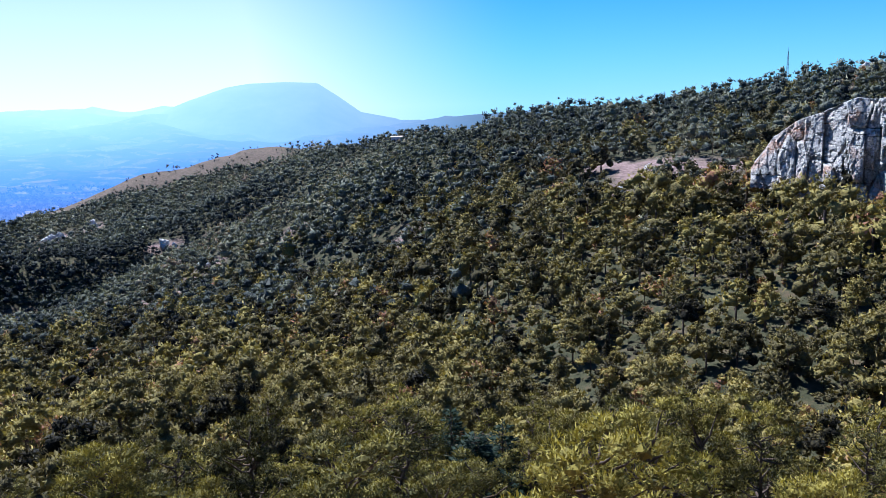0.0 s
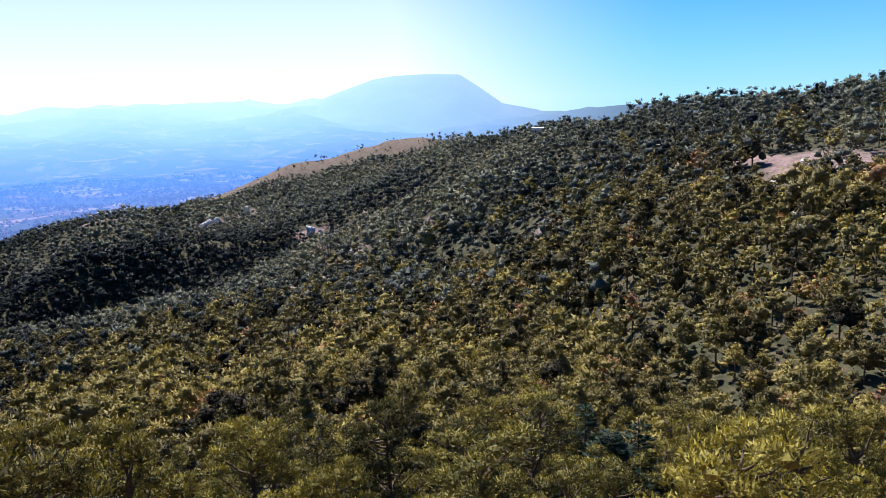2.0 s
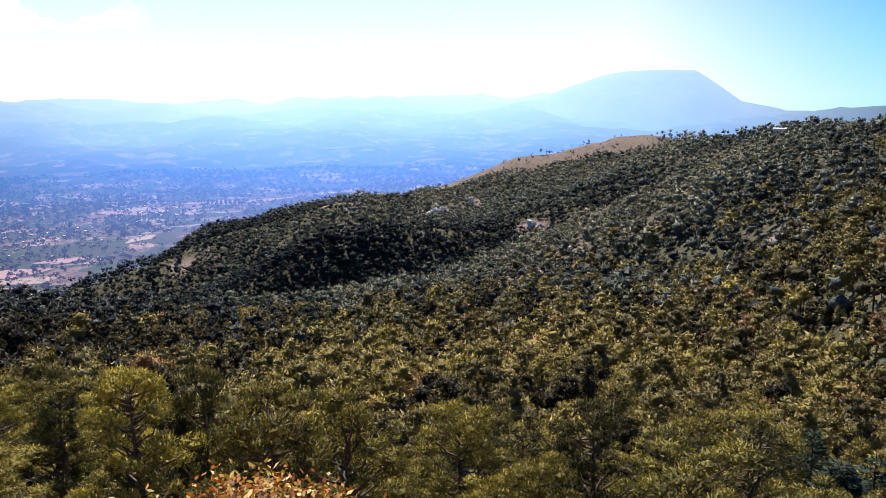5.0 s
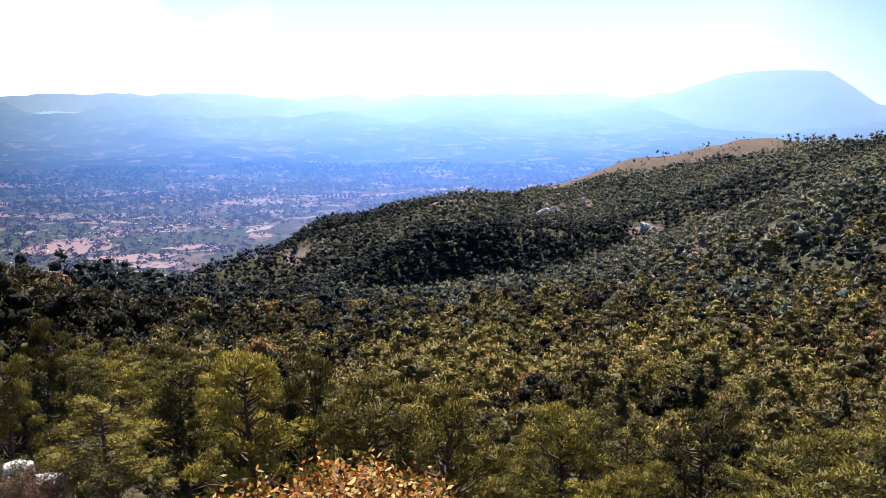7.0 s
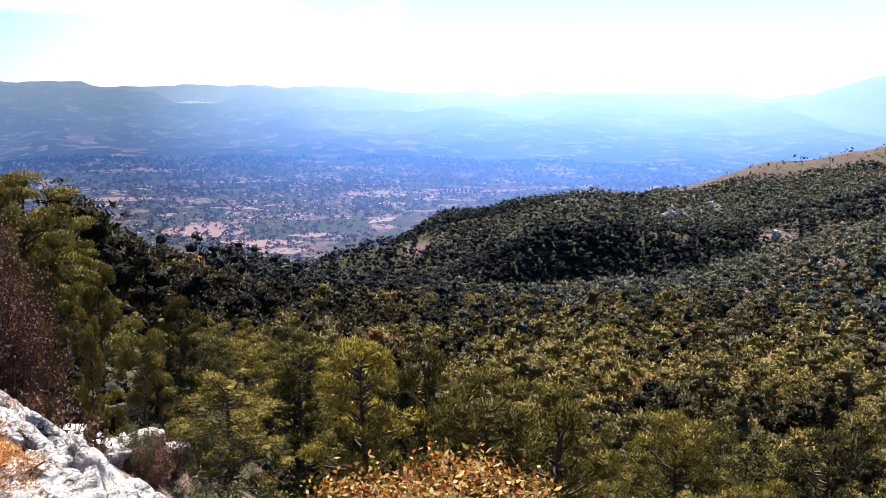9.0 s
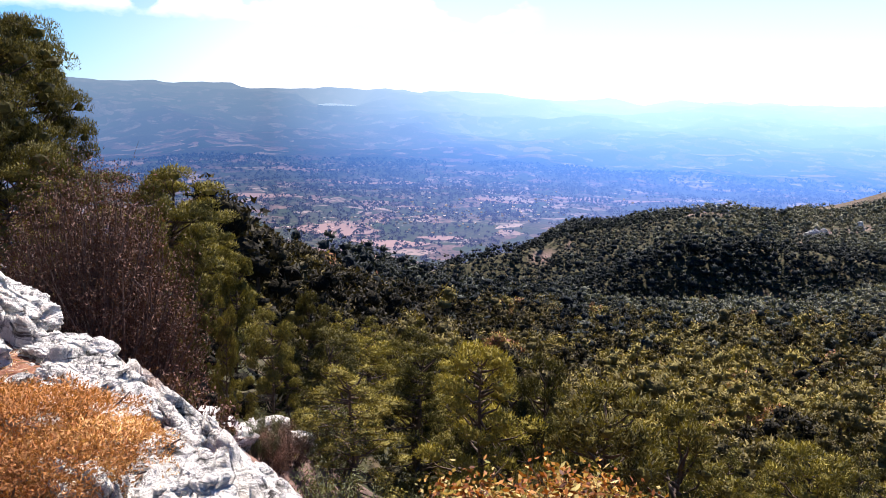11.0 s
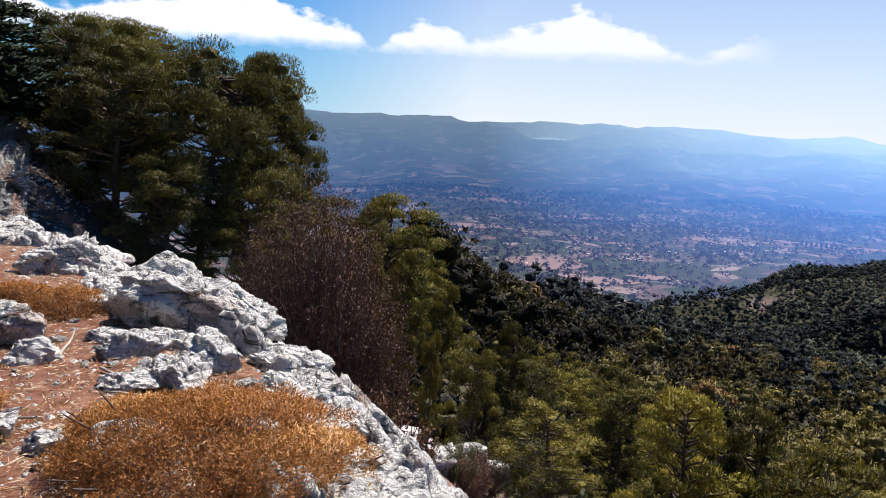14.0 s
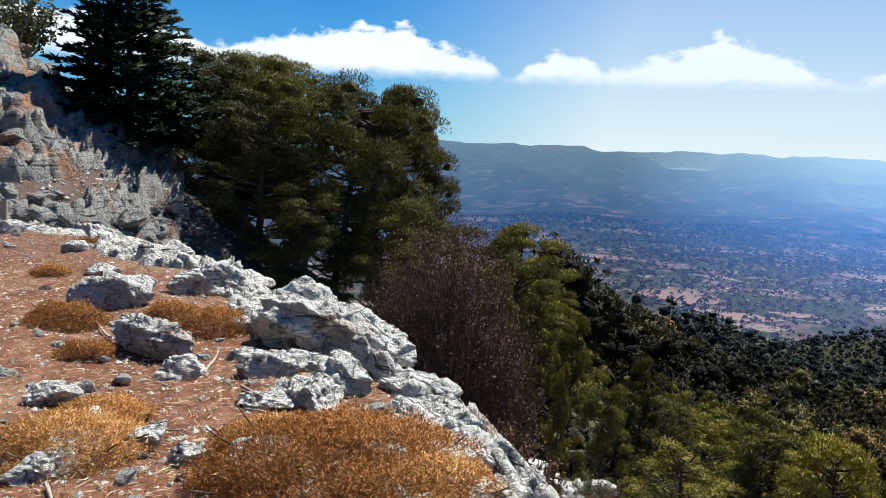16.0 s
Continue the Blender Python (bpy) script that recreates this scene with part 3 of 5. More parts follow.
def limb(a, b, r0, r1, rg, bend=0.15, n=5, sides=6):
    a, b = np.array(a, float), np.array(b, float)
    t = np.linspace(0, 1, n)[:, None]
    ln = np.linalg.norm(b - a)
    off = rg.normal(size=(n, 3)) * bend * ln * 0.3 * np.sin(np.pi * t)
    sag = np.array([0, 0, -1.0]) * bend * ln * np.sin(np.pi * t) * 0.6
    return tube(a + (b - a) * t + off + sag, r0 + (r1 - r0) * t[:, 0], sides)


def pine_shape(seed, height, width, clumps, tufts, leaf, crown_from=0.25, flat=0.0, lean=0.0):
    """Clump centres, trunk and foliage of an irregular pine. flat = 1 gives an umbrella of tiers."""
    rg = np.random.default_rng(seed)
    top = np.array([lean * height, rg.normal() * 0.03 * height, height * 0.93])
    wood, foliage = [limb((0, 0, -0.6), top, 0.022 * height + 0.05, 0.02, rg, 0.05, 8, 7)], []
    for i in range(clumps):
        u = (i + rg.uniform(0, 1)) / clumps
        z = height * (crown_from + (1 - crown_from) * u ** 0.85)
        reach = width * 0.5 * (1 - 0.85 * max(0.0, u - 0.25) ** 1.3) if flat < 0.5 else width * 0.5 * (0.55 + 0.5 * math.sin(math.pi * min(1, u * 0.9 + 0.1)))
        a = rg.uniform(0, 2 * math.pi)
        rr = reach * math.sqrt(rg.uniform(0.12, 1.0)) * rg.uniform(0.75, 1.12)
        axis_at = top * (z / top[2])
        c = np.array([axis_at[0] + rr * math.cos(a), axis_at[1] + rr * math.sin(a), z + rg.normal() * 0.03 * height])
        size = np.array([1.0, 1.0, 0.62 - 0.25 * flat]) * width * rg.uniform(0.07, 0.13)
        if rr > 0.25 * reach:
            wood.append(limb(axis_at - np.array([0, 0, 0.08 * height]), c, 0.008 * height, 0.012, rg, 0.16, 4, 4))
        d = ball(tufts, rg)
        d[:, 2] = np.where(d[:, 2] < -0.35, -d[:, 2], d[:, 2])
        p = c + d * size * rg.uniform(0.55, 1.05, (tufts, 1))
        ax = d + rg.normal(size=(tufts, 3)) * 0.8 + np.array([0, 0, 0.6])
        foliage.append(blades(p, ax, leaf * rg.uniform(0.6, 1.4, tufts), leaf * rg.uniform(0.25, 0.5, tufts), rg, d + 0.3 * (p - axis_at) / (0.5 * width), 0.8))
        # the close-set shoots inside the clump
        core = c + UNIT * size * rg.uniform(0.25, 0.5, (12, 1))
        foliage.append((core[UNIT_TRI].reshape(-1, 3), np.arange(60).reshape(20, 3), np.repeat(UNIT[UNIT_TRI].mean(axis=1), 3, 0)))
    return join(wood), join(foliage)


def fir_shape(seed, height, width, tiers, leaf, full=1.0):
    rg = np.random.default_rng(seed)
    wood, foliage = [limb((0, 0, -0.5), (0, 0, height), 0.02 * height, 0.015, rg, 0.0, 6, 7)], []
    for i in range(tiers):
        u = i / tiers
        z = height * (0.06 + 0.93 * u)
        n = int((11 - 6 * u) * full)
        for j in range(n):
            a = 2 * math.pi * (j + rg.uniform(-0.3, 0.3)) / n + i
            reach = width * 0.5 * (1 - u) ** 0.85 * rg.uniform(0.75, 1.15) + 0.12
            tip = np.array([reach * math.cos(a), reach * math.sin(a), z + reach * rg.uniform(-0.18, 0.22)])
            wood.append(limb((0, 0, z), tip, 0.02, 0.006, rg, 0.05, 3, 4))
            m = max(10, int(reach * 26 * full))
            t = np.sqrt(rg.uniform(0.02, 1, m))[:, None]
            p = np.array([0, 0, z]) + (tip - np.array([0, 0, z])) * t + rg.normal(size=(m, 3)) * np.array([0.16, 0.16, 0.05]) * (1.15 - t) * (0.4 + reach * 0.5)
            ax = (tip - np.array([0, 0, z])) / reach + rg.normal(size=(m, 3)) * np.array([0.7, 0.7, 0.2]) + np.array([0, 0, 0.15])
            foliage.append(kites(p, ax, leaf * rg.uniform(0.6, 1.2, m), leaf * 0.3, rg, ax + np.array([0, 0, 0.8])))
    return join(wood), join(foliage)


def shrub_shape(seed, height, width, stems, leaves, leaf, twiggy=True, leafy_from=0.3):
    rg = np.random.default_rng(seed)
    wood, foliage = [], []
    for i in range(stems):
        a, t = rg.uniform(0, 2 * math.pi), math.sqrt(rg.uniform(0, 1))
        tip = np.array([width * 0.5 * t * math.cos(a), width * 0.5 * t * math.sin(a), height * (1 - 0.5 * t ** 3) * rg.uniform(0.75, 1.05)])
        root = np.array([0.12 * width * math.cos(a) * t, 0.12 * width * math.sin(a) * t, -0.1])
        wood.append(limb(root, tip, 0.012 * height + 0.004, 0.004, rg, -0.12, 5, 4))
        if twiggy:
            for k in range(5):
                s = rg.uniform(0.35, 0.95)
                p = root + (tip - root) * s
                wood.append(limb(p, p + np.clip(rg.normal(size=3), -1.2, 1.2) * 0.09 * height + np.array([0, 0, 0.12 * height]), 0.006, 0.002, rg, 0.1, 3, 3))
        s = rg.uniform(leafy_from, 1.05, leaves)[:, None]
        p = root + (tip - root) * s + np.clip(rg.normal(size=(leaves, 3)), -1.6, 1.6) * 0.04 * width
        make = kites if leafy_from > 0.5 else blades
        foliage.append(make(p, rg.normal(size=(leaves, 3)) + np.array([0, 0, 0.5]), leaf * rg.uniform(0.6, 1.3, leaves), leaf * 0.5, rg, p - np.array([0, 0, 0.35 * height]) + rg.normal(size=p.shape) * 0.3 * height))
    return join(wood), join(foliage)


def plant(name, shape, leaf_m, wood_m, label, category, group="", crown="crown"):
    (wv, wf, _), (fv, ff, fn) = shape
    root = new(name)
    part("trunk" if crown == "crown" else "branchwork", mesh_np(name + "_wood", wv, wf, wood_m, True), root)
    part(crown, mesh_np(name + "_leaves", fv, ff, leaf_m, False, fn), root)
    return tagged(root, label, category, group)


def rest(ob, az, r, turn=0.0, scale=1.0, sink=0.1, wide=1.0, ground_z=None):
    p = spot(az, r)
    z = (land1(p.x, p.y) if ground_z is None else ground_z) - sink
    ob.matrix_basis = Matrix.Translation((p.x, p.y, z)) @ pose(0, 0, 0, 0, 0, turn) @ Matrix.Diagonal((scale * wide, scale * wide, scale, 1))
    return ob


def again(ob, az, r, turn=0.0, scale=1.0, sink=0.1, wide=1.0, ground_z=None):
    p = spot(az, r)
    z = (land1(p.x, p.y) if ground_z is None else ground_z) - sink
    held, ob.scale = ob.scale.copy(), (1, 1, 1)
    c = copy_thing(ob, Matrix.Translation((p.x, p.y, z)) @ pose(0, 0, 0, 0, 0, turn) @ Matrix.Diagonal((scale * wide, scale * wide, scale, 1)))
    ob.scale = held
    return c


# the woods: where trees stand
def scatter(r0, r1, cell, az0=-34, az1=110, low=False):
    """Jittered places on a square lattice, outside the ledge and the clearings."""
    k = int(r1 / cell) + 1
    gx, gy = np.meshgrid(np.arange(-k, k), np.arange(-k, k))
    x = (gx.ravel() + rng.uniform(-0.42, 0.42, gx.size)) * cell
    y = (gy.ravel() + rng.uniform(-0.42, 0.42, gx.size)) * cell
    r, az = np.hypot(x, y), np.degrees(np.arctan2(-x, y))
    ok = (r > r0) & (r <= r1) & (az > az0) & (az < az1) & (y > edge_y(x) + (2.2 if low else np.where(az > 60, 5.0, 9.0)))
    x, y, r, az = x[ok], y[ok], r[ok], az[ok]
    ok = np.ones(len(x), bool)
    for a, q, rad in CLEARINGS:
        c = spot(a, q)
        ok &= np.hypot(x - c.x, y - c.y) > rad * (1.0 + 0.35 * vnoise(np.stack([x / 4, y / 4, x * 0], 1), 2))
    ok &= (fbm2(x, y, 24, 2, 77) > -1.1) & (rng.uniform(size=len(x)) > on_bare_ridge(x, y))
    if not low:
        ok &= ~((az > 79) & (r < 60)) & ~((az > 62) & (r < 22))
    return x[ok], y[ok], r[ok], az[ok]


def head_room(az, r, z):
    """How tall a tree may grow on the falling slope beside the ledge before it would stand over the wood behind."""
    el = np.interp(az, (44, 50, 55, 58.6, 61.5, 64, 66, 68, 70, 72, 75, 80), (-12.5, -13.0, -12.4, -11.0, -9.8, -8.6, -6.4, -4.6, -3.8, -2.8, 0, 6))
    return np.where(az > 44, r * np.tan(np.radians(el)) - z, 99.0)


HORIZON_AZ = np.linspace(-40, 115, 311)


def crest_lines():
    """For each heading, the highest slope of the land up to each distance."""
    rs = np.geomspace(20, 760, 90)
    A, Rr = np.meshgrid(np.radians(HORIZON_AZ), rs, indexing="ij")
    z = land((-np.sin(A) * Rr).ravel(), (np.cos(A) * Rr).ravel()).reshape(A.shape)
    return rs, np.maximum.accumulate((z + 4.0) / Rr, axis=1)


CREST_R, CREST = crest_lines()


def behind_crest(x, y, z, r, az):
    i = np.clip(np.round((az + 40) / 0.5).astype(int), 0, 310)
    j = np.clip(np.searchsorted(CREST_R, r * 0.96) - 1, 0, len(CREST_R) - 1)
    return (z + 9.0) / r < CREST[i, j]


ICO = bmesh.new()
bmesh.ops.create_icosphere(ICO, subdivisions=1, radius=1.0)
UNIT = np.array([v.co[:] for v in ICO.verts])
UNIT_TRI = np.array([[v.index for v in f.verts] for f in ICO.faces])
ICO.free()


def toned(me, tone):
    me.attributes.new("tone", "FLOAT", "POINT").data.foreach_set("value", np.asarray(tone, np.float32))
    return me


def canopy(name, x, y, h, w, puffs, per, leaf, tone, materials, label, cone=0.12, trunks=False, body=1.0):
    """A wood too big to count: each crown is a handful of lumpy leaf masses, feathered with sprays."""
    z = land(x, y)
    n = len(x)
    slim = (rng.uniform(size=n) < cone)[:, None]
    u = (np.arange(puffs)[None] + rng.uniform(0.05, 0.95, (n, puffs))) / puffs
    a = rng.uniform(0, 2 * np.pi, (n, puffs))
    rad = np.where(slim, 0.08, 0.37) * w[:, None] * (1 - u) ** 0.55 * rng.uniform(0.6, 1.15, (n, puffs))
    c = np.stack([x[:, None] + rad * np.cos(a), y[:, None] + rad * np.sin(a), z[:, None] + h[:, None] * np.where(slim, 0.12 + 0.85 * u, 0.30 + 0.56 * u)], -1).reshape(-1, 3)
    pr = (w[:, None] * np.where(slim, 0.36 - 0.30 * u, 0.27 - 0.11 * u) * min(1.0, (6 / puffs) ** 0.22) * rng.uniform(0.65, 1.3, (n, puffs))).ravel()
    m = len(c)
    tall = np.stack([np.ones(m), np.ones(m), rng.uniform(0.5, 1.0, m)], 1)
    lump = rng.uniform(0.6, 1.25, (m, 12))
    V = c[:, None] + UNIT[None] * (body * pr[:, None] * lump)[:, :, None] * tall[:, None]
    F = UNIT_TRI[None] + 12 * np.arange(m)[:, None, None]
    t = np.repeat(tone, puffs) + rng.normal(size=m) * 0.05
    ob = new(name, toned(mesh_np(name, V.reshape(-1, 3), F.reshape(-1, 3), materials[0], True), np.repeat(t, 12)))
    d = ball(m * per, rng)
    d[:, 2] = np.where(d[:, 2] < -0.3, -d[:, 2], d[:, 2])
    R = np.repeat(pr, per)[:, None]
    p = np.repeat(c, per, 0) + d * R * np.repeat(tall, per, 0) * rng.uniform(0.75 * body, 1.2, (m * per, 1))
    ax = 0.5 * d + rng.normal(size=d.shape) * 0.7 + np.array([0, 0, 0.15])
    L = leaf * (0.5 + 0.5 * R[:, 0] / pr.mean()) * rng.uniform(0.6, 1.4, m * per)
    Vs, Fs, Ns = blades(p, ax, L, L * rng.uniform(0.4, 0.7, m * per), rng, d + 0.35 * rng.normal(size=d.shape), 0.4)
    part("sprays", toned(mesh_np(name + "_sprays", Vs, Fs, materials[1], False, Ns), np.repeat(np.repeat(t, per), 3)), ob)["kind"] = "stuff"
    if trunks:
        tw = 0.016 * h
        tv = np.stack([np.stack([x + tw * cx, y + tw * cy, z + dz * h - 0.3], -1) for dz in (0, 0.6) for cx, cy in ((-1, -1), (1, -1), (1, 1), (-1, 1))], 1).reshape(-1, 3)
        f0 = np.arange(n)[:, None, None] * 8 + np.array([[0, 1, 5, 4], [1, 2, 6, 5], [2, 3, 7, 6], [3, 0, 4, 7]])[None]
        part("trunks", mesh_np(name + "_trunks", tv, f0.reshape(-1, 4), M_bark), ob)["kind"] = "stuff"
    return tagged(ob, label, "trees", kind="stuff")


def stand(r0, r1, cell, low=False, keep_hidden=0.04, gaps=-0.95):
    """Tree places between two distances that can come into view."""
    x, y, r, az = scatter(r0, r1, cell, low=low)
    ok = ~behind_crest(x, y, land(x, y), r, az) | (rng.uniform(size=len(x)) < keep_hidden)
    ok &= fbm2(x, y, 22, 3, 78) > gaps
    return x[ok], y[ok], r[ok], az[ok]


def pick_where(ok, *arrays):
    return [v[ok] for v in arrays]


def hillside_woods():
    x, y, r, az = stand(52, 330, 4.15)
    x, y, r, az = pick_where(rng.uniform(size=len(x)) > smooth(120, 330, r), x, y, r, az)
    n = len(x)
    h = 7.0 * rng.uniform(0.5, 1.4, n) * (0.9 + 0.3 * fbm2(x, y, 30, 2, 55))
    h = np.minimum(h, np.maximum(head_room(az, r, land(x, y)), 1.5))
    # tone sinks with distance in place of haze, and again towards the left
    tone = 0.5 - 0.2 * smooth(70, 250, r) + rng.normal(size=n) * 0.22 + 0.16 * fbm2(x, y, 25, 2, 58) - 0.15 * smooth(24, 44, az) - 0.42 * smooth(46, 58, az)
    tone = np.where(rng.uniform(size=n) < 0.03, 1.0, np.clip(tone, 0, 0.95))
    near = r < 105
    mats = (M_crown, M_spray)
    for ok, puffs, per, leaf in ((near, 14, 64, 0.3), (~near, 8, 24, 0.5)):
        X, Y, H, T = pick_where(ok, x, y, h, tone)
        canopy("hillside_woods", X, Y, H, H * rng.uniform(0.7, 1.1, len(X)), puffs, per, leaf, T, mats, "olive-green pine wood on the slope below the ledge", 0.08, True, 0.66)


def distant_woods():
    x, y, r, az = stand(120, 760, 3.65, keep_hidden=0.02, gaps=-0.9)
    x, y, r, az = pick_where(rng.uniform(size=len(x)) < smooth(120, 330, r), x, y, r, az)
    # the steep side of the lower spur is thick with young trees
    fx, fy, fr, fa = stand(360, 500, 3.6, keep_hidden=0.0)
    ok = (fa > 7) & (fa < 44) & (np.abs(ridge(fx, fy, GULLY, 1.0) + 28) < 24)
    small = np.concatenate([np.ones(len(x)), np.full(ok.sum(), 0.7)])
    x, y, r, az = (np.concatenate([p, q[ok]]) for p, q in ((x, fx), (y, fy), (r, fr), (az, fa)))
    n = len(x)
    h = 8.8 * small * (1 - 0.75 * on_bare_ridge(x, y)) * rng.uniform(0.4, 1.3, n) * (0.9 + 0.35 * fbm2(x, y, 40, 2, 55))
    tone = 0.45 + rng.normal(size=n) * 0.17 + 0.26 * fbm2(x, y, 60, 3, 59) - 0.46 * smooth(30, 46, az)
    # the steep face's young trees are darkened, its shade put into their tone
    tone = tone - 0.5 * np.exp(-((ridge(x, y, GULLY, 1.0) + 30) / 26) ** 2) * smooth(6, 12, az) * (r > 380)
    w = h * rng.uniform(0.5, 0.85, n)
    for ok, puffs, per, leaf in ((r < 400, 3, 18, 0.72), (r >= 400, 2, 12, 0.9)):
        X, Y, H, W, T = pick_where(ok, x, y, h, w * (1.06 if puffs > 2 else 1.2), tone)
        canopy("distant_woods", X, Y, H, W * 1.08, puffs, per, leaf, np.clip(T, 0, 1), (M_far_crown, M_far_spray), "pine wood covering the far spur, distance haze put into its blue-green tone", 0.22, False, 0.8)


def undergrowth():
    x, y, r, az = stand(24, 150, 2.7, low=True, gaps=-2)
    x, y, r, az = pick_where(~((az > 72) & (r < 60)), x, y, r, az)
    n = len(x)
    h = 2.2 * rng.uniform(0.5, 1.3, n)
    canopy("undergrowth", x, y, h, h * rng.uniform(0.9, 1.3, n), 3, 24, 0.17, np.clip(0.45 + rng.normal(size=n) * 0.25 - 0.3 * smooth(46, 58, az), 0, 1), (M_crown, M_spray), "low scrub filling the gaps between the pines", 0.0, False, 0.9)
    x, y, r, az = stand(150, 470, 4.2, low=True, gaps=-2, keep_hidden=0.0)
    n = len(x)
    h = 2.0 * rng.uniform(0.5, 1.4, n)
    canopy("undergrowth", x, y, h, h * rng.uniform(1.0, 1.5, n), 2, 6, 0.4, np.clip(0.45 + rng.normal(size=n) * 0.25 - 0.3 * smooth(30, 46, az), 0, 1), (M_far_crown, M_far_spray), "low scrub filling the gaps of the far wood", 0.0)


def ridge_scrub():
    x, y, r, az = scatter(676, 760, 2.3, 8, 28, low=True)
    x, y, r, az = pick_where((on_bare_ridge(x, y) > 0.4) & (fbm2(x, y, 9, 3, 79) > -0.5), x, y, r, az)
    n = len(x)
    h = 1.5 * rng.uniform(0.4, 1.5, n)
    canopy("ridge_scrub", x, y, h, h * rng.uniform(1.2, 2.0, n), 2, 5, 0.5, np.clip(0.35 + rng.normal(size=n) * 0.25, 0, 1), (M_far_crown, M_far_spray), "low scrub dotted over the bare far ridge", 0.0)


hillside_woods()
distant_woods()
ridge_scrub()
undergrowth()

# nearer trees, one by one
PINES = [plant("pine_tree", pine_shape(11 + i, 7.6, 4.6 + 0.4 * (i % 3), 36 + 3 * (i % 2), 110, 0.18, 0.10 + 0.05 * (i % 3)), M_pine if i < 3 else M_pine_dark, M_bark, "yellow-green pine with an irregular clumped crown", "tree", "pines below the ledge") for i in range(5)]
BIG_PINES = [plant("pine_tree", pine_shape(31 + i, 7.8, 4.9, 60, 230, 0.13, 0.1), M_pine if i < 2 else M_pine_dark, M_bark, "tall yellow-green pine with upright shoots and dark trunk", "tree", "pines below the ledge") for i in range(4)]
FIR = plant("fir_tree", fir_shape(5, 6.5, 3.7, 16, 0.34, 1.0), M_fir, M_bark, "dark blue-green conical fir with dense level branches", "tree")
BUSHES = [plant("evergreen_shrub", shrub_shape(61 + i, 2.4, 2.6, 26, 60, 0.2, False), M_olive if i else M_wood, M_twig, "grey-green rounded evergreen shrub among the pines", "shrub", "shrubs among the pines", "foliage") for i in range(2)]


def near_woods():
    x, y, r, az = scatter(18, 56, 3.9)
    z = land(x, y)
    order = np.argsort(r)
    first_use = {}
    n = 0
    for i in order:
        if n >= 340:
            break
        pick = rng.uniform()
        pool = BIG_PINES if r[i] < 38 else PINES
        half = len(pool) // 2 + len(pool) % 2
        src = pool[int(rng.integers(half, len(pool)) if rng.uniform() < (0.35 if az[i] < 44 else 0.75) else rng.integers(half))]
        if pick < 0.06:
            src = FIR
        elif pick < 0.18:
            src = BUSHES[int(rng.integers(2))]
        s = rng.uniform(0.6, 1.2) * (0.68 if az[i] > 60 else 0.85 if az[i] > 50 else 1.0)
        s = min(s, (r[i] * math.tan(radians(-17.0 + 0.2 * max(0.0, r[i] - 36))) - z[i]) / 7.6 if az[i] > 8 else 9)
        s = min(s, float(head_room(az[i], r[i], z[i])) / 7.6)
        if s < 0.28:
            continue
        if src in first_use:
            again(src, az[i], r[i], rng.uniform(0, 360), s, 0.2, rng.uniform(0.85, 1.2), z[i])
        else:
            first_use[src] = rest(src, az[i], r[i], rng.uniform(0, 360), s, 0.2, 1.0, z[i])
        n += 1
    return first_use, n


used, count = near_woods()
for src in (*PINES, *BIG_PINES, FIR, *BUSHES):
    if src not in used:
        rest(src, 120, 60)

# ---------------------------------------------------------------- the ledge and what grows by it
def blocks(x, y, size, seed, stretch=1.6):
    """Broken limestone: heights of tilted blocks over the plan, and how near each place is to a crack."""
    rg = np.random.default_rng(seed)
    u, v = x / (size * stretch), y / size
    iu, iv = np.floor(u).astype(int), np.floor(v).astype(int)
    n = 64
    off = rg.uniform(0, 1, (n, n, 2))
    h, tx, ty = rg.uniform(-1, 1, (n, n)), rg.normal(size=(n, n)) * 0.5, rg.normal(size=(n, n)) * 0.5
    f1, f2, best = np.full(x.shape, 9.0), np.full(x.shape, 9.0), np.zeros(x.shape)
    for du in (-1, 0, 1):
        for dv in (-1, 0, 1):
            a, b = (iu + du) % n, (iv + dv) % n
            pu, pv = iu + du + off[a, b, 0] - u, iv + dv + off[a, b, 1] - v
            d = np.hypot(pu, pv)
            hit = d < f1
            f2 = np.where(hit, f1, np.minimum(f2, d))
            best = np.where(hit, h[a, b] - tx[a, b] * pu - ty[a, b] * pv, best)
            f1 = np.where(hit, d, f1)
    return best, f2 - f1, f1


def crag(x, y, seed, coarse=0.9):
    """Rough rock relief in metres."""
    wx, wy = x + 0.22 * fbm2(x, y, 0.7, 3, seed), y + 0.22 * fbm2(x, y, 0.7, 3, seed + 5)
    a, ca, fa = blocks(wx, wy, coarse, seed)
    b, cb, fb = blocks(wx * 0.8 + wy * 0.6, wy * 0.8 - wx * 0.6, coarse * 0.4, seed + 1)
    z = 0.22 * coarse * a + 0.10 * coarse * b - 0.34 * coarse * smooth(0.16, 0.0, ca) - 0.16 * coarse * smooth(0.13, 0.0, cb)
    z = z - 0.2 * coarse * fa ** 2 - 0.06 * coarse * fb ** 2 + 0.1 * coarse
    # tilted beds weather out as thin ledges
    q = (z + 0.16 * x - 0.1 * y) / (0.15 * coarse) + 0.8 * fbm2(x, y, 0.6 * coarse, 3, seed + 9)
    z = z + 0.10 * coarse * (smooth(0.35, 0.75, q - np.floor(q)) - (q - np.floor(q)))
    z = z - 0.14 * coarse * smooth(0.3, 0.8, fbm2(x, y, 0.22 * coarse, 2, seed + 12))
    return z + 0.10 * coarse * (0.4 - np.abs(fbm2(x, y, 0.32 * coarse, 4, seed + 11)))


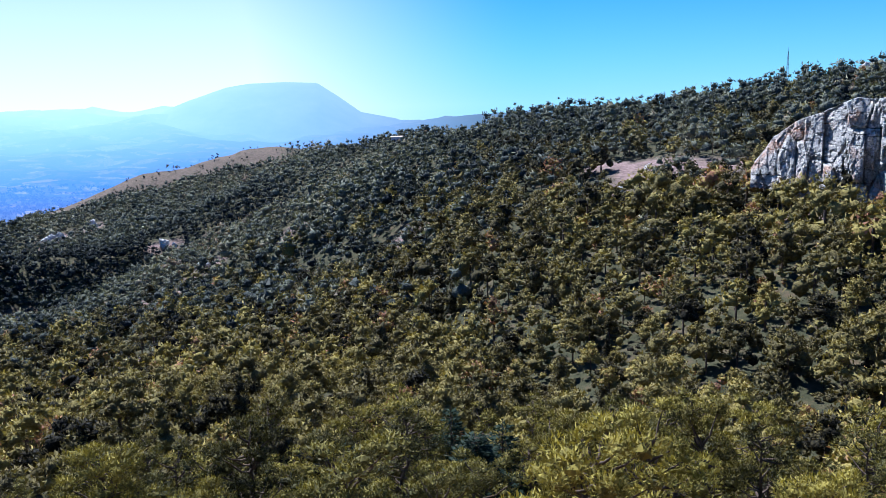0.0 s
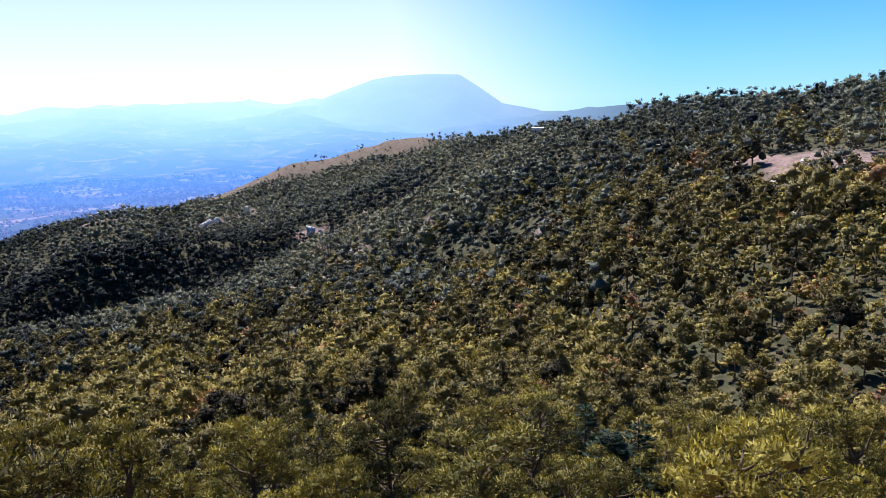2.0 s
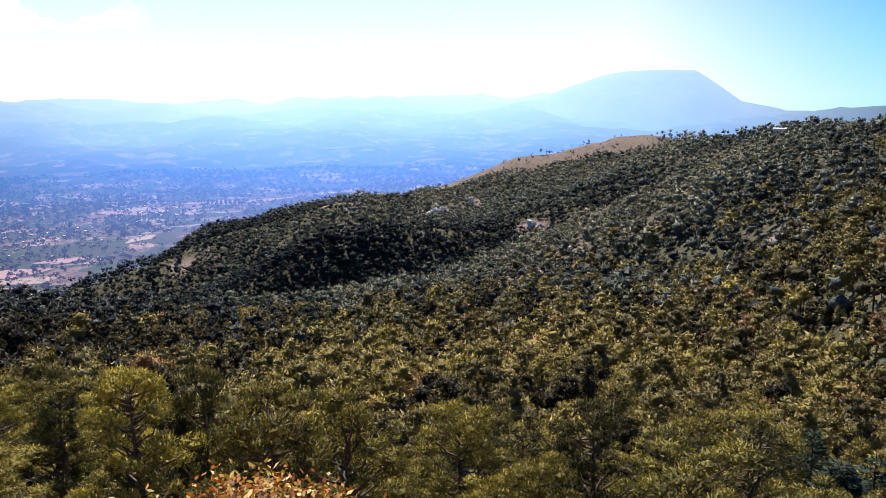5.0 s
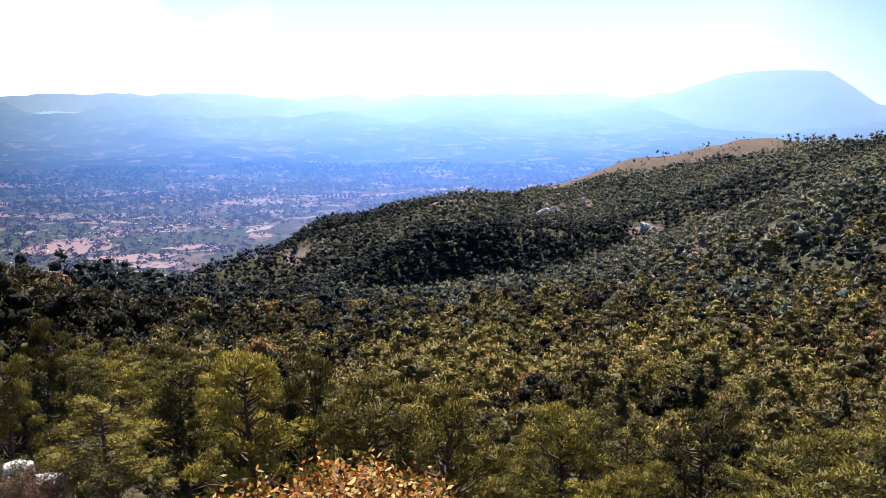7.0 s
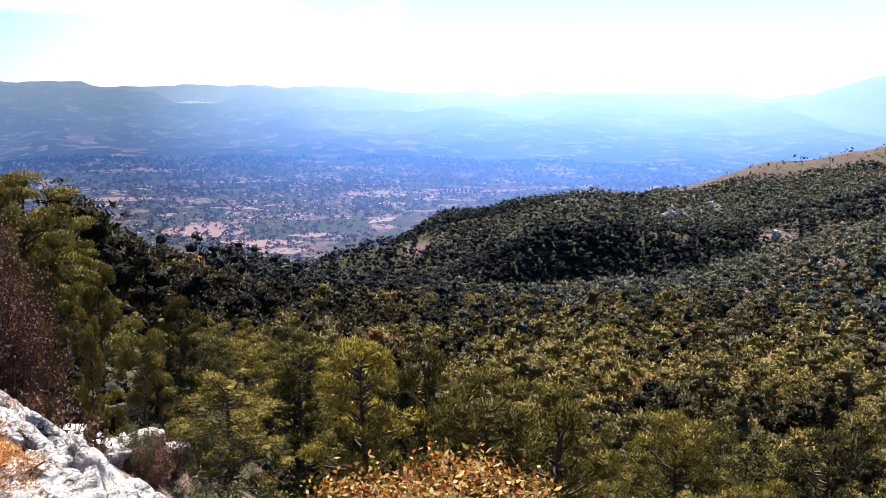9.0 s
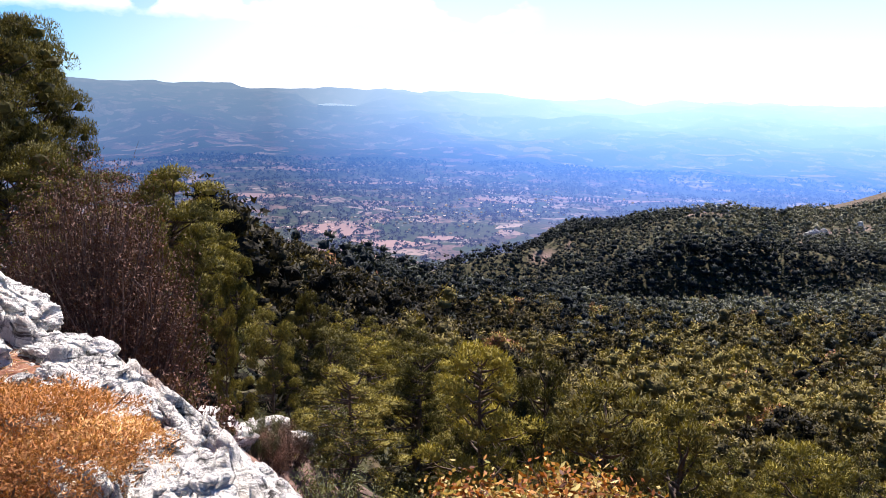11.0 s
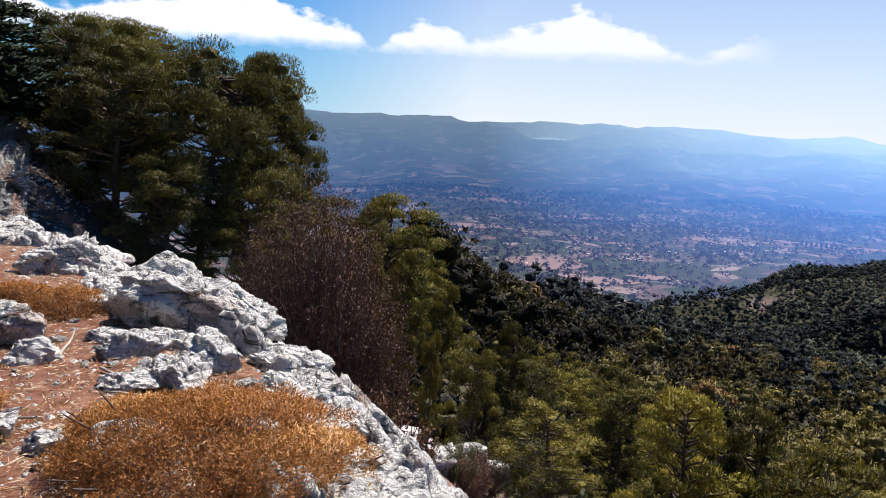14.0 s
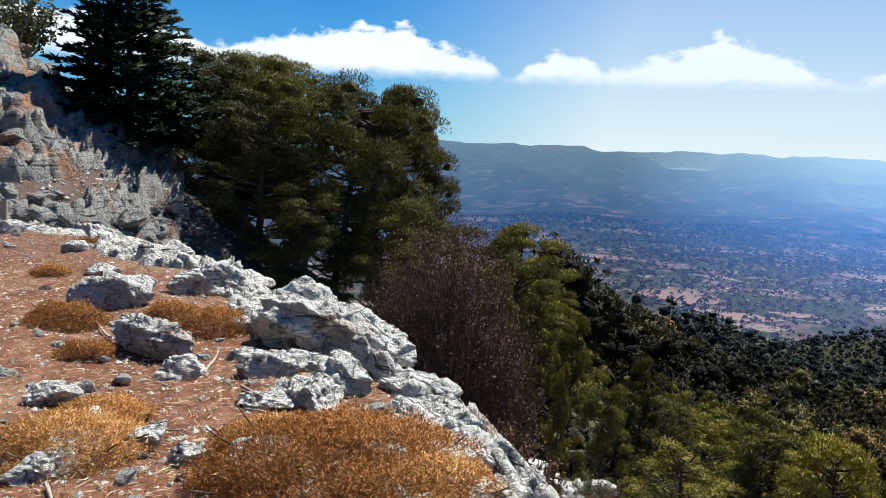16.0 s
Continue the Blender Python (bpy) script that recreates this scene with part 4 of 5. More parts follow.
def outcrop(name, inside, x0, x1, y0, y1, step, seed, coarse, lift, material, label):
    """Bedrock that breaks through the earth: a fine relief sheet, kept where inside() is above 0."""
    nx, ny = int((x1 - x0) / step) + 1, int((y1 - y0) / step) + 1
    X, Y = np.meshgrid(np.linspace(x0, x1, nx), np.linspace(y0, y1, ny), indexing="ij")
    x, y = X.ravel(), Y.ravel()
    w = inside(x, y)
    base = land(x, y)
    k = smooth(0.0, 0.75, w)
    z = base - 0.2 + k * (0.2 + lift(x, y) + crag(x, y, seed, coarse))
    i = np.arange(nx - 1)[:, None] * ny + np.arange(ny - 1)[None]
    F = np.stack([i, i + ny, i + ny + 1, i + 1], -1).reshape(-1, 4)
    F = F[(k[F].max(axis=1) > 0.02)]
    # one object for each unbroken piece; crumbs are dropped
    mark = np.arange(len(x))
    while True:
        low_ = mark[F].min(axis=1)
        new_ = mark.copy()
        for q in range(4):
            np.minimum.at(new_, F[:, q], low_)
        new_ = new_[new_]
        if (new_ == mark).all():
            break
        mark = new_
    ids, counts = np.unique(mark[F[:, 0]], return_counts=True)
    for one, c in zip(ids, counts):
        if c < 120:
            continue
        G = F[mark[F[:, 0]] == one]
        keep, inv = np.unique(G, return_inverse=True)
        tagged(new(name, mesh_np(name, np.stack([x, y, z], 1)[keep], inv.reshape(G.shape), material, True)), label, "rock", "limestone outcrop")


def lip_band(x, y):
    d = y - edge_y(x)
    n = 0.5 * fbm2(x, y, 1.1, 3, 61)
    band = np.minimum(d + 1.4 - 0.25 * smooth(-6, -4, x), 1.35 - d) + n
    band = band - 1.6 * smooth(0.08, 0.5, fbm2(x, y, 0.75, 3, 63)) * smooth(0.3, -0.3, d)
    return np.minimum(band, np.minimum(x + 15.5, -1.2 - x + n))


def near_lip_band(x, y):
    d = y - edge_y(x)
    return np.minimum(np.minimum(d + 1.0, 1.5 - d) + 0.6 * fbm2(x, y, 1.1, 3, 62), np.minimum(x + 2.2, 7.0 - x))


outcrop("rock_outcrop", near_lip_band, -2.4, 7.2, -1.0, 4.0, 0.06, 4, 0.36, lambda x, y: 0.05 + 0 * x, M_rock, "broken grey-white limestone along the lip of the ledge")
outcrop("rock_outcrop", lip_band, -16, -1.0, -6, 4.0, 0.03, 3, 0.34, lambda x, y: 0.08 + 0.05 * smooth(0.8, -0.2, np.abs(y - edge_y(x) + 0.1)), M_rock, "broken grey-white limestone along the lip of the ledge")


def inner_band(x, y):
    n = 0.55 * fbm2(x, y, 1.6, 3, 66)
    return 0.25 + n - 0.9 * smooth(-4.5, -3.0, x) - np.abs(y + 0.45 + 0.08 * (x + 8)) * 1.1


outcrop("rock_outcrop", inner_band, -15, -3, -4, 2, 0.04, 8, 0.4, lambda x, y: 0.06 + 0 * x, M_rock, "low weathered limestone ribs breaking through red earth")


def strata_steps(x, y):
    """Beds of rock that step up the slope, tilted and broken."""
    b = land(x, y) + 0.12 * x + 0.35 * fbm2(x, y, 2.2, 3, 74)
    q, g = b / 0.27, b / 1.1 + 0.4 * fbm2(x, y, 4.0, 2, 75)
    q, g = q - np.floor(q), g - np.floor(g)
    return 0.42 + 0.36 * (smooth(0.45, 0.9, q) - q) + 0.7 * (smooth(0.6, 0.95, g) - g) + 0.3 * fbm2(x, y, 3.0, 3, 72)


def upper_band(x, y):
    r, az = np.hypot(x, y), np.degrees(np.arctan2(-x, y))
    n = 1.2 * fbm2(x, y, 2.2, 3, 71) + 0.8
    return np.minimum(np.minimum((r - 17.5) * 0.5, (34 - r) * 0.5), np.minimum((az - 91.5) * 0.35, 1.1)) + n


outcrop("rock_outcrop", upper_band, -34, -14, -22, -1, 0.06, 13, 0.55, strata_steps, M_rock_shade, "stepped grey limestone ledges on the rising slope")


SPHERE_NETS = {}


def sphere_net(detail):
    """Corners and triangles of a unit icosphere."""
    if detail not in SPHERE_NETS:
        bm = bmesh.new()
        bmesh.ops.create_icosphere(bm, subdivisions=detail, radius=1.0)
        SPHERE_NETS[detail] = (np.array([v.co[:] for v in bm.verts]), np.array([[v.index for v in f.verts] for f in bm.faces]))
        bm.free()
    return SPHERE_NETS[detail]


def rock_mesh(name, seed, w, d, h, detail=4, material=None, planes=14, tilt=0.5):
    """An angular limestone block with worn, layered sides."""
    rg = np.random.default_rng(seed)
    dirs, tris = sphere_net(detail)
    nrm = ball(planes, rg)
    dist = rg.uniform(0.55, 0.95, planes)
    dots = dirs @ nrm.T
    rad = np.min(np.where(dots > 0.12, dist / np.maximum(dots, 0.12), 9), axis=1)
    rad = np.minimum(rad, 1.2)
    p = dirs * rad[:, None] * np.array([w, d, h]) * 0.5
    size = (w * d * h) ** (1 / 3)
    axis = np.array([math.sin(tilt), 0.25, math.cos(tilt)])
    axis /= np.linalg.norm(axis)
    warp = np.stack([fbm(p / (0.35 * size) + k * 7.7, 3, seed + k) for k in range(3)], 1) * 0.09 * size
    q = ((p + warp) @ axis) / (0.11 * size)
    step = q - np.floor(q)
    cut = -0.045 * size * smooth(0.7, 0.98, step) + 0.05 * size * vnoise(np.stack([np.floor(q), q * 0, q * 0], 1), seed)
    rough = 0.10 * size * (0.5 - np.abs(fbm(p / (0.34 * size) + 3.1, 5, seed + 3, 0.6)))
    p = p + dirs * (cut + rough)[:, None] + warp * 0.5
    return mesh_np(name, p, tris, material or M_rock, detail > 4)


def rock(az, r, w, d, h, seed, turn=0.0, sink=0.3, lift=0.0, detail=4, material=None, label="", tilt=0.5, lean=(0, 0), name="rock"):
    ob = new(name, rock_mesh(name, seed, w, d, h, detail, material, tilt=tilt))
    p = spot(az, r)
    ob.matrix_basis = Matrix.Translation((p.x, p.y, land1(p.x, p.y) + h * (0.5 - sink) + lift)) @ pose(0, 0, 0, lean[0], lean[1], turn)
    return tagged(ob, label or "weathered grey-white limestone block on the ledge", "rock", "limestone blocks")


LEDGE_ROCKS = (
    (83.6, 10.0, 1.3, 1.2, 1.25), (83.0, 6.8, 1.35, 0.9, 0.62), (79.6, 8.0, 1.0, 0.8, 0.5),
    (90.3, 9.2, 0.85, 0.7, 0.55), (95.2, 14.6, 2.2, 1.3, 0.6), (90.6, 12.4, 1.6, 1.1, 0.6),
    (94.3, 6.7, 0.6, 0.7, 0.4), (96.6, 8.2, 0.75, 0.6, 0.4), (65, 8.2, 0.9, 0.6, 0.6), (69, 11.5, 1.0, 0.8, 0.8))
for i, (a, r, w, d, h) in enumerate(LEDGE_ROCKS):
    rock(a, r, w, d, h, 100 + i, (a + 20 * math.sin(i * 2.3)), 0.3, 0.05 if i < 2 else 0.0, 6 if i < 4 else 5)
lrng = np.random.default_rng(21)
for i, lx in enumerate(np.arange(-2.3, -9.6, -0.2)):
    ly = float(edge_y(np.array([lx]))[0]) - 0.05 - 0.95 * lrng.uniform() ** 1.3
    w = lrng.uniform(0.32, 0.75)
    rock(math.degrees(math.atan2(-lx, ly)), math.hypot(lx, ly), w, w * lrng.uniform(0.55, 0.8), w * lrng.uniform(0.4, 0.6), 220 + i, lrng.uniform(20, 80), 0.46, 0.0, 5, tilt=0.25, label="lumpy white limestone block on the rim of the ledge")
SMALL_ROCKS = ((86.5, 5.3, 0.36, 0.3, 0.14), (92.5, 6.0, 0.4, 0.3, 0.25), (95.0, 4.7, 0.3, 0.22, 0.2), (92.0, 4.4, 0.25, 0.2, 0.14), (87.0, 4.1, 0.45, 0.3, 0.28),
               (100.5, 5.6, 0.3, 0.25, 0.16), (101, 4.4, 0.5, 0.3, 0.2), (97.5, 10.5, 0.4, 0.3, 0.2), (99.0, 12.5, 0.4, 0.3, 0.2), (103, 15, 0.8, 0.5, 0.4))
for i, (a, r, w, d, h) in enumerate(SMALL_ROCKS):
    rock(a, r, w, d, h, 150 + i, a * 3, 0.3, 0.0, 4, label="loose pale limestone rock on red earth")


def cushion(name, seed, w, h, n, material):
    """A domed spiny cushion of short dry twigs."""
    rg = np.random.default_rng(seed)
    d = ball(n, rg)
    d[:, 2] = np.abs(d[:, 2])
    lump = 1 + 0.2 * fbm(d * 2.2 + seed, 2, seed) + 0.10 * fbm(d * 9.0 + seed, 2, seed + 3)
    p = d * np.array([w / 2, w / 2, h]) * (lump * rg.uniform(0.5, 1.04, n) ** 0.5)[:, None]
    ax = d * np.array([1, 1, 1.2]) + rg.normal(size=(n, 3)) * 1.0
    V, Fq, Nq = blades(p, ax, 0.021 * rg.uniform(0.5, 1.5, n), 0.0045 + 0.006 * rg.uniform(0, 1, n), rg, d + rg.normal(size=(n, 3)) * 0.5)
    return mesh_np(name, V, Fq, material, False, Nq)


CUSHIONS = ((81.5, 4.0, 1.6, 0.36), (75.5, 3.8, 0.95, 0.26), (86.5, 4.5, 0.8, 0.22), (90.4, 7.4, 0.8, 0.24), (99.5, 4.7, 0.9, 0.22), (97.5, 5.2, 0.6, 0.17), (99.8, 7.6, 0.7, 0.22), (98.4, 6.6, 0.5, 0.17), (93.0, 7.8, 0.5, 0.17), (96, 10, 0.4, 0.14), (100.5, 10.5, 0.45, 0.16), (98, 13.5, 0.5, 0.18))
for i, (a, r, w, h) in enumerate(CUSHIONS):
    p = spot(a, r)
    ob = new("dry_shrub", cushion("dry_shrub", 300 + i, w, h, int(min(26000 * w * w, 62000)) + 3000, M_spiny))
    ob.location = (p.x, p.y, land1(p.x, p.y) - 0.05)
    crng = np.random.default_rng(340 + i)
    arms = [limb((0, 0, 0), (0.46 * w * math.cos(q), 0.46 * w * math.sin(q), h * crng.uniform(0.1, 0.9)), 0.012, 0.004, crng, 0.1, 4, 5) for q in np.linspace(0, 6, 18)]
    part("woody_base", mesh_np("woody_base", *join(arms)[:2], M_twig, True), ob, "dark woody stems inside the cushion")
    tagged(ob, "orange-brown dry spiny cushion shrub on red earth", "shrub", "dry cushion shrubs")

# trees and bushes by the ledge
bush = plant("bare_bush", shrub_shape(401, 4.5, 3.7, 230, 420, 0.048), M_bushleaf, M_twig, "bushy reddish-brown shrub with sparse dry leaves below the ledge", "shrub", crown="foliage")
rest(bush, 74.3, 11.2, 0, 0.94, 0.0, 0.8)
autumn = plant("autumn_shrub", shrub_shape(402, 3.1, 2.9, 150, 560, 0.075, True, 0.66), M_autumn, M_twig, "shrub with orange and yellow autumn leaves below the ledge", "shrub", crown="foliage")
rest(autumn, 41.3, 6.6, 0, 1.0, 0.0, 1.0)
autumn.matrix_basis = Matrix.Translation((autumn.location.x, autumn.location.y, -5.95)) @ Matrix.Diagonal((1.1, 1.1, 0.82, 1))
low = plant("low_shrub", shrub_shape(403, 1.5, 1.9, 22, 260, 0.05), M_olive, M_twig, "low grey-green shrub on the steep slope below the ledge", "shrub", "low shrubs below the ledge", "foliage")
rest(low, 71, 10.5)
tawny = plant("low_shrub", shrub_shape(404, 1.4, 1.8, 22, 220, 0.05), M_bushleaf, M_twig, "low tawny half-dry shrub on the steep slope below the ledge", "shrub", "low shrubs below the ledge", "foliage")
rest(tawny, 70.5, 9.0)
srng = np.random.default_rng(33)
for k in range(26):
    a, r = srng.uniform(52, 82), srng.uniform(9.5, 23)
    q = spot(a, r)
    if q.y - float(edge_y(np.array([q.x]))[0]) > 1.6 and not 60.5 < a < 70:
        again(low if k % 3 else tawny, a, r, srng.uniform(0, 360), srng.uniform(0.6, 1.3))
for a, r, t in ((62.2, 18.1, 0), (63.0, 18.3, 70), (61.4, 17.9, 140), (63.8, 17.6, 210), (62.6, 17.3, 280)):
    again(low if t % 140 else tawny, a, r, t, 0.7)
umbrella = plant("umbrella_pine", pine_shape(411, 6.3, 7.4, 130, 640, 0.095, 0.2, 0.55, 0.12), M_pine_dark, M_bark, "spreading dark pine with layered flat boughs", "tree")
lower = plant("bushy_pine", pine_shape(412, 5.6, 4.6, 64, 420, 0.105, 0.08, 0.3, 0.05), M_pine_dark, M_bark, "bushy dark pine beside the spreading one", "tree", "pines by the ledge")
rest(lower, 87.5, 24, 30, 0.8, 0.2, 1.15)
for a, r, t, k in ((90.8, 26, 120, 0.72), (84.5, 22, 60, 0.62), (79, 23, 200, 0.7), (75.5, 27, 310, 0.8), (72, 31, 20, 0.95), (69.5, 30, 150, 1.12), (88.5, 31, 80, 0.85), (66.5, 35, 250, 1.0)):
    again(lower, a, r, t, k)


def grown(src, az, r, el, spread, turn=0.0, sink=0.2):
    """A copy of a tree at az and r whose tip rises to el degrees and whose crown spans spread degrees, seen from the ledge."""
    crown = [o for o in src.children if o.name.startswith("crown")][0].data
    co = np.empty(3 * len(crown.vertices), np.float32)
    crown.vertices.foreach_get("co", co)
    co = co.reshape(-1, 3)
    p = spot(az, r)
    k = (r * math.tan(radians(el)) - land1(p.x, p.y) + sink) / co[:, 2].max()
    w = 2 * r * math.tan(radians(spread / 2)) / (2 * np.quantile(np.hypot(co[:, 0], co[:, 1]), 0.985) * k)
    return again(src, az, r, turn, k, sink, w)


rest(umbrella, 88.6, 30, 10, 0.9, 0.2)
for a, r, el, sp, t in ((82.2, 25, 4.9, 14, 90), (77.4, 28, 3.6, 9, 215), (87.4, 27, 4.4, 9, 140)):
    grown(umbrella, a, r, el, sp, t)
for a, r, el, sp, t in ((62.6, 22.5, -14.6, 5.5, 10), (65.9, 14.6, -13.6, 2.6, 70), (60.2, 27, -13.2, 5.0, 140), (70.3, 21, -6.8, 5.0, 230), (67.6, 25, -8.8, 4.5, 300), (65.2, 29, -10.4, 4.0, 50), (72.5, 17, -9.5, 4.5, 95)):
    grown(lower, a, r, el, sp, t)
fir = plant("fir_tree", fir_shape(6, 7.2, 4.6, 24, 0.24, 2.0), M_fir, M_bark, "dark blue-green conical fir rising above the rocks", "tree")
rest(fir, 95.8, 25.5, 40, 1.0, 0.2)
for a, r, el, sp, k, t in ((56.9, 18.5, -18.6, 10.5, 0, 40), (42.6, 28, -17.0, 6.5, 2, 170), (48.0, 25, -17.6, 6.0, 3, 250), (52.2, 30, -15.6, 5.0, 2, 20), (33.0, 27, -19.6, 6.0, 3, 310)):
    grown(BIG_PINES[k], a, r, el, sp, t)
again(BUSHES[1], 102.4, 30.5, 30, 1.0, 0.15, 1.1)
again(FIR, 104.6, 35, 90, 0.9)
again(fir, -2.0, 41, 10, 1.05, 0.2, 1.5)
for i, (a, r, w, d, h) in enumerate(((68.6, 17.5, 2.0, 0.9, 1.5), (67.2, 17.0, 1.6, 0.8, 1.3), (69.5, 20, 1.5, 0.8, 1.8), (62.9, 19.6, 1.7, 0.9, 1.1), (61.2, 20.2, 1.7, 0.8, 0.9), (64.3, 18.6, 1.3, 0.8, 1.0), (65.3, 17.2, 1.1, 0.7, 0.8), (66.6, 15.8, 0.9, 0.7, 0.7), (60.3, 20.8, 1.2, 0.7, 0.7), (68.6, 41, 3.0, 1.4, 3.4))):
    rock(a, r, w, d, h, 180 + i, a + 60, 0.3, 0.0, 5, None, "grey limestone rib standing out of the slope below the ledge", 0.2)


# ---------------------------------------------------------------- the cliff and the hilltop to the east
def cliff():
    """A limestone face that juts from the wooded hill: front, and a cap that runs back into the slope."""
    s, t = np.linspace(0, 1, 240), np.linspace(0, 1, 110)
    S, T = np.meshgrid(s, t, indexing="ij")
    S, T = S.ravel(), T.ravel()
    az = -20.8 - 20 * S
    top = np.interp(S, (0, 0.025, 0.065, 0.15, 0.26, 0.3, 1), (-13, -11, -6.8, -4.7, -1.6, -0.6, 1.5)) + 0.7 * fbm2(S * 40, S * 0, 3.0, 3, 81)
    foot = np.interp(S, (0, 0.1, 0.3, 1), (-14, -14.5, -18.5, -22)) - 2
    up = np.clip(T / 0.6, 0, 1)
    back = np.clip((T - 0.6) / 0.4, 0, 1)
    r = np.interp(S, (0, 0.25, 0.4, 1), (158, 150, 143, 138)) + 3.0 * up ** 2 + back * 26
    z = foot + (top - foot) * up - 3.0 * back ** 2
    q = np.stack([S * 52, up * (top - foot) * 0.35 + back * 20, T * 0], 1)
    a, ca, _ = blocks(S * 52, (top - foot) * up * 0.3 + back * 22, 2.6, 83, 0.9)
    b, cb, _ = blocks(S * 52 + 9, (top - foot) * up * 0.5 + back * 22, 1.2, 84, 0.8)
    bulge = 1.5 * fbm(q / 5.0, 4, 85) + 1.1 * a + 0.45 * b - 1.0 * smooth(0.12, 0, ca) - 0.5 * smooth(0.12, 0, cb)
    r = r - bulge * (1 - 0.7 * back)
    z = z + 0.5 * bulge * back
    A = np.radians(az)
    V = np.stack([-np.sin(A) * r, np.cos(A) * r, z], 1)
    m = len(t)
    i = np.arange(len(s) - 1)[:, None] * m + np.arange(m - 1)[None]
    F = np.stack([i, i + m, i + m + 1, i + 1], -1).reshape(-1, 4)
    return tagged(new("cliff", mesh_np("cliff", V, F, M_cliff, False)), "tall grey limestone cliff face with dark fissures above the wood", "cliff")


cliff()


def mast(az, r, h, base_w, label):
    """A slender lattice mast: four legs, rungs and a top rod."""
    root = new("radio_mast")
    p = spot(az, r)
    root.location = (p.x, p.y, land1(p.x, p.y))
    rg = np.random.default_rng(1)
    for k in range(4):
        a = math.pi * (0.25 + 0.5 * k)
        V, F = tube([(base_w * math.cos(a), base_w * math.sin(a), 0), (0.12 * math.cos(a), 0.12 * math.sin(a), h)], (0.07, 0.05), 5)
        part("leg", mesh_np("mast_leg", V, F, M_steel), root)
    for j in range(1, 9):
        u = j / 9
        w = base_w * (1 - u) + 0.12 * u
        ring = [(w * math.cos(math.pi * (0.25 + 0.5 * k)), w * math.sin(math.pi * (0.25 + 0.5 * k)), h * u) for k in range(5)]
        V, F = tube(ring, (0.04,) * 5, 4)
        part("brace", mesh_np("mast_brace", V, F, M_steel), root)
    V, F = tube([(0, 0, h * 0.96), (0, 0, h * 1.12)], (0.05, 0.02), 5)
    part("antenna", mesh_np("mast_antenna", V, F, M_steel), root)
    return tagged(root, label, "mast")


mast(-22.75, 318, 13.5, 0.75, "tall slender steel radio mast on the wooded hilltop")
mast(-20.7, 330, 7.5, 0.6, "short steel lattice mast on the wooded hilltop")

HILL_ROCKS = ((26, 577, 10, 5, 6.5), (25.3, 581, 7, 4, 5.5), (23.3, 586, 7, 4, 5), (19.1, 456, 8, 4, 5.5), (18.4, 454, 5, 3, 4), (15.9, 458, 8, 4, 5.5), (15.2, 461, 4, 3, 4), (16.4, 311, 5, 3, 3.6), (17.0, 313, 3, 2, 2.6), (10.2, 301, 3.4, 2.4, 3.4), (20.2, 296, 6, 3, 3.2), (19.3, 294, 3.4, 2.4, 2.6), (28.2, 404, 4, 3, 4),
              (31.8, 614, 10, 5, 7), (32.6, 612, 7, 5, 6), (33.3, 609, 6, 4, 5), (2.4, 240, 3.4, 2.2, 2.6), (22.4, 170, 3.0, 2.0, 1.6), (-12.5, 190, 5.0, 2.0, 2.0), (-27.2, 305, 9.0, 5.0, 6.5), (-14.2, 207, 3.0, 2.0, 1.6))
for i, (a, r, w, d, h) in enumerate(HILL_ROCKS):
    rock(a, r, w, d, 1.25 * h, 500 + i, a * 7, 0.25, 0.5, 4, M_crag, "pale limestone crag among the pines of the hillside", name="crag")["group"] = "hillside crags"


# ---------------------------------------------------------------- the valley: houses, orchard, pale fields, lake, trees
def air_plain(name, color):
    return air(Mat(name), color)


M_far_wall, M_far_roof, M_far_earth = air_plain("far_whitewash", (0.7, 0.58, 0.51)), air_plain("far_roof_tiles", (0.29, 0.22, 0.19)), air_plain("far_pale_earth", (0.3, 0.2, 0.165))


def valley1(x, y):
    return float(valley(np.array([x]), np.array([y]))[0])


def gable(w, d, h, rise, name, material):
    bm = bmesh.new()
    vs = [bm.verts.new(v) for v in ((-w, -d, h), (w, -d, h), (w, d, h), (-w, d, h), (-w, 0, h + rise), (w, 0, h + rise))]
    for f in ((0, 1, 5, 4), (2, 3, 4, 5), (1, 2, 5), (3, 0, 4), (3, 2, 1, 0)):
        bm.faces.new([vs[i] for i in f])
    return bm_mesh(name, bm, material)


def house_block(w, d, h):
    bm = bmesh.new()
    bmesh.ops.create_cube(bm, size=1.0)
    bmesh.ops.scale(bm, vec=(2 * w, 2 * d, h + 2), verts=bm.verts)
    bmesh.ops.translate(bm, vec=(0, 0, (h - 2) / 2), verts=bm.verts)
    return bm_mesh("house_wall", bm, M_far_wall)


def house(w, d, h, rise):
    root = new("village_house")
    part("wall", house_block(w, d, h), root)
    part("roof", gable(w * 1.08, d * 1.12, h, rise, "house_roof", M_far_roof if rise > 0.6 else M_far_wall), root, "clay-tiled roof" if rise > 0.6 else "flat pale roof")
    return tagged(root, "small white village house in the hazy valley", "house", "village houses")


HOUSES = [house(5, 3.6, 4.5, 1.8), house(6.5, 4, 6, 0.3), house(4, 3.5, 3.5, 1.5)]


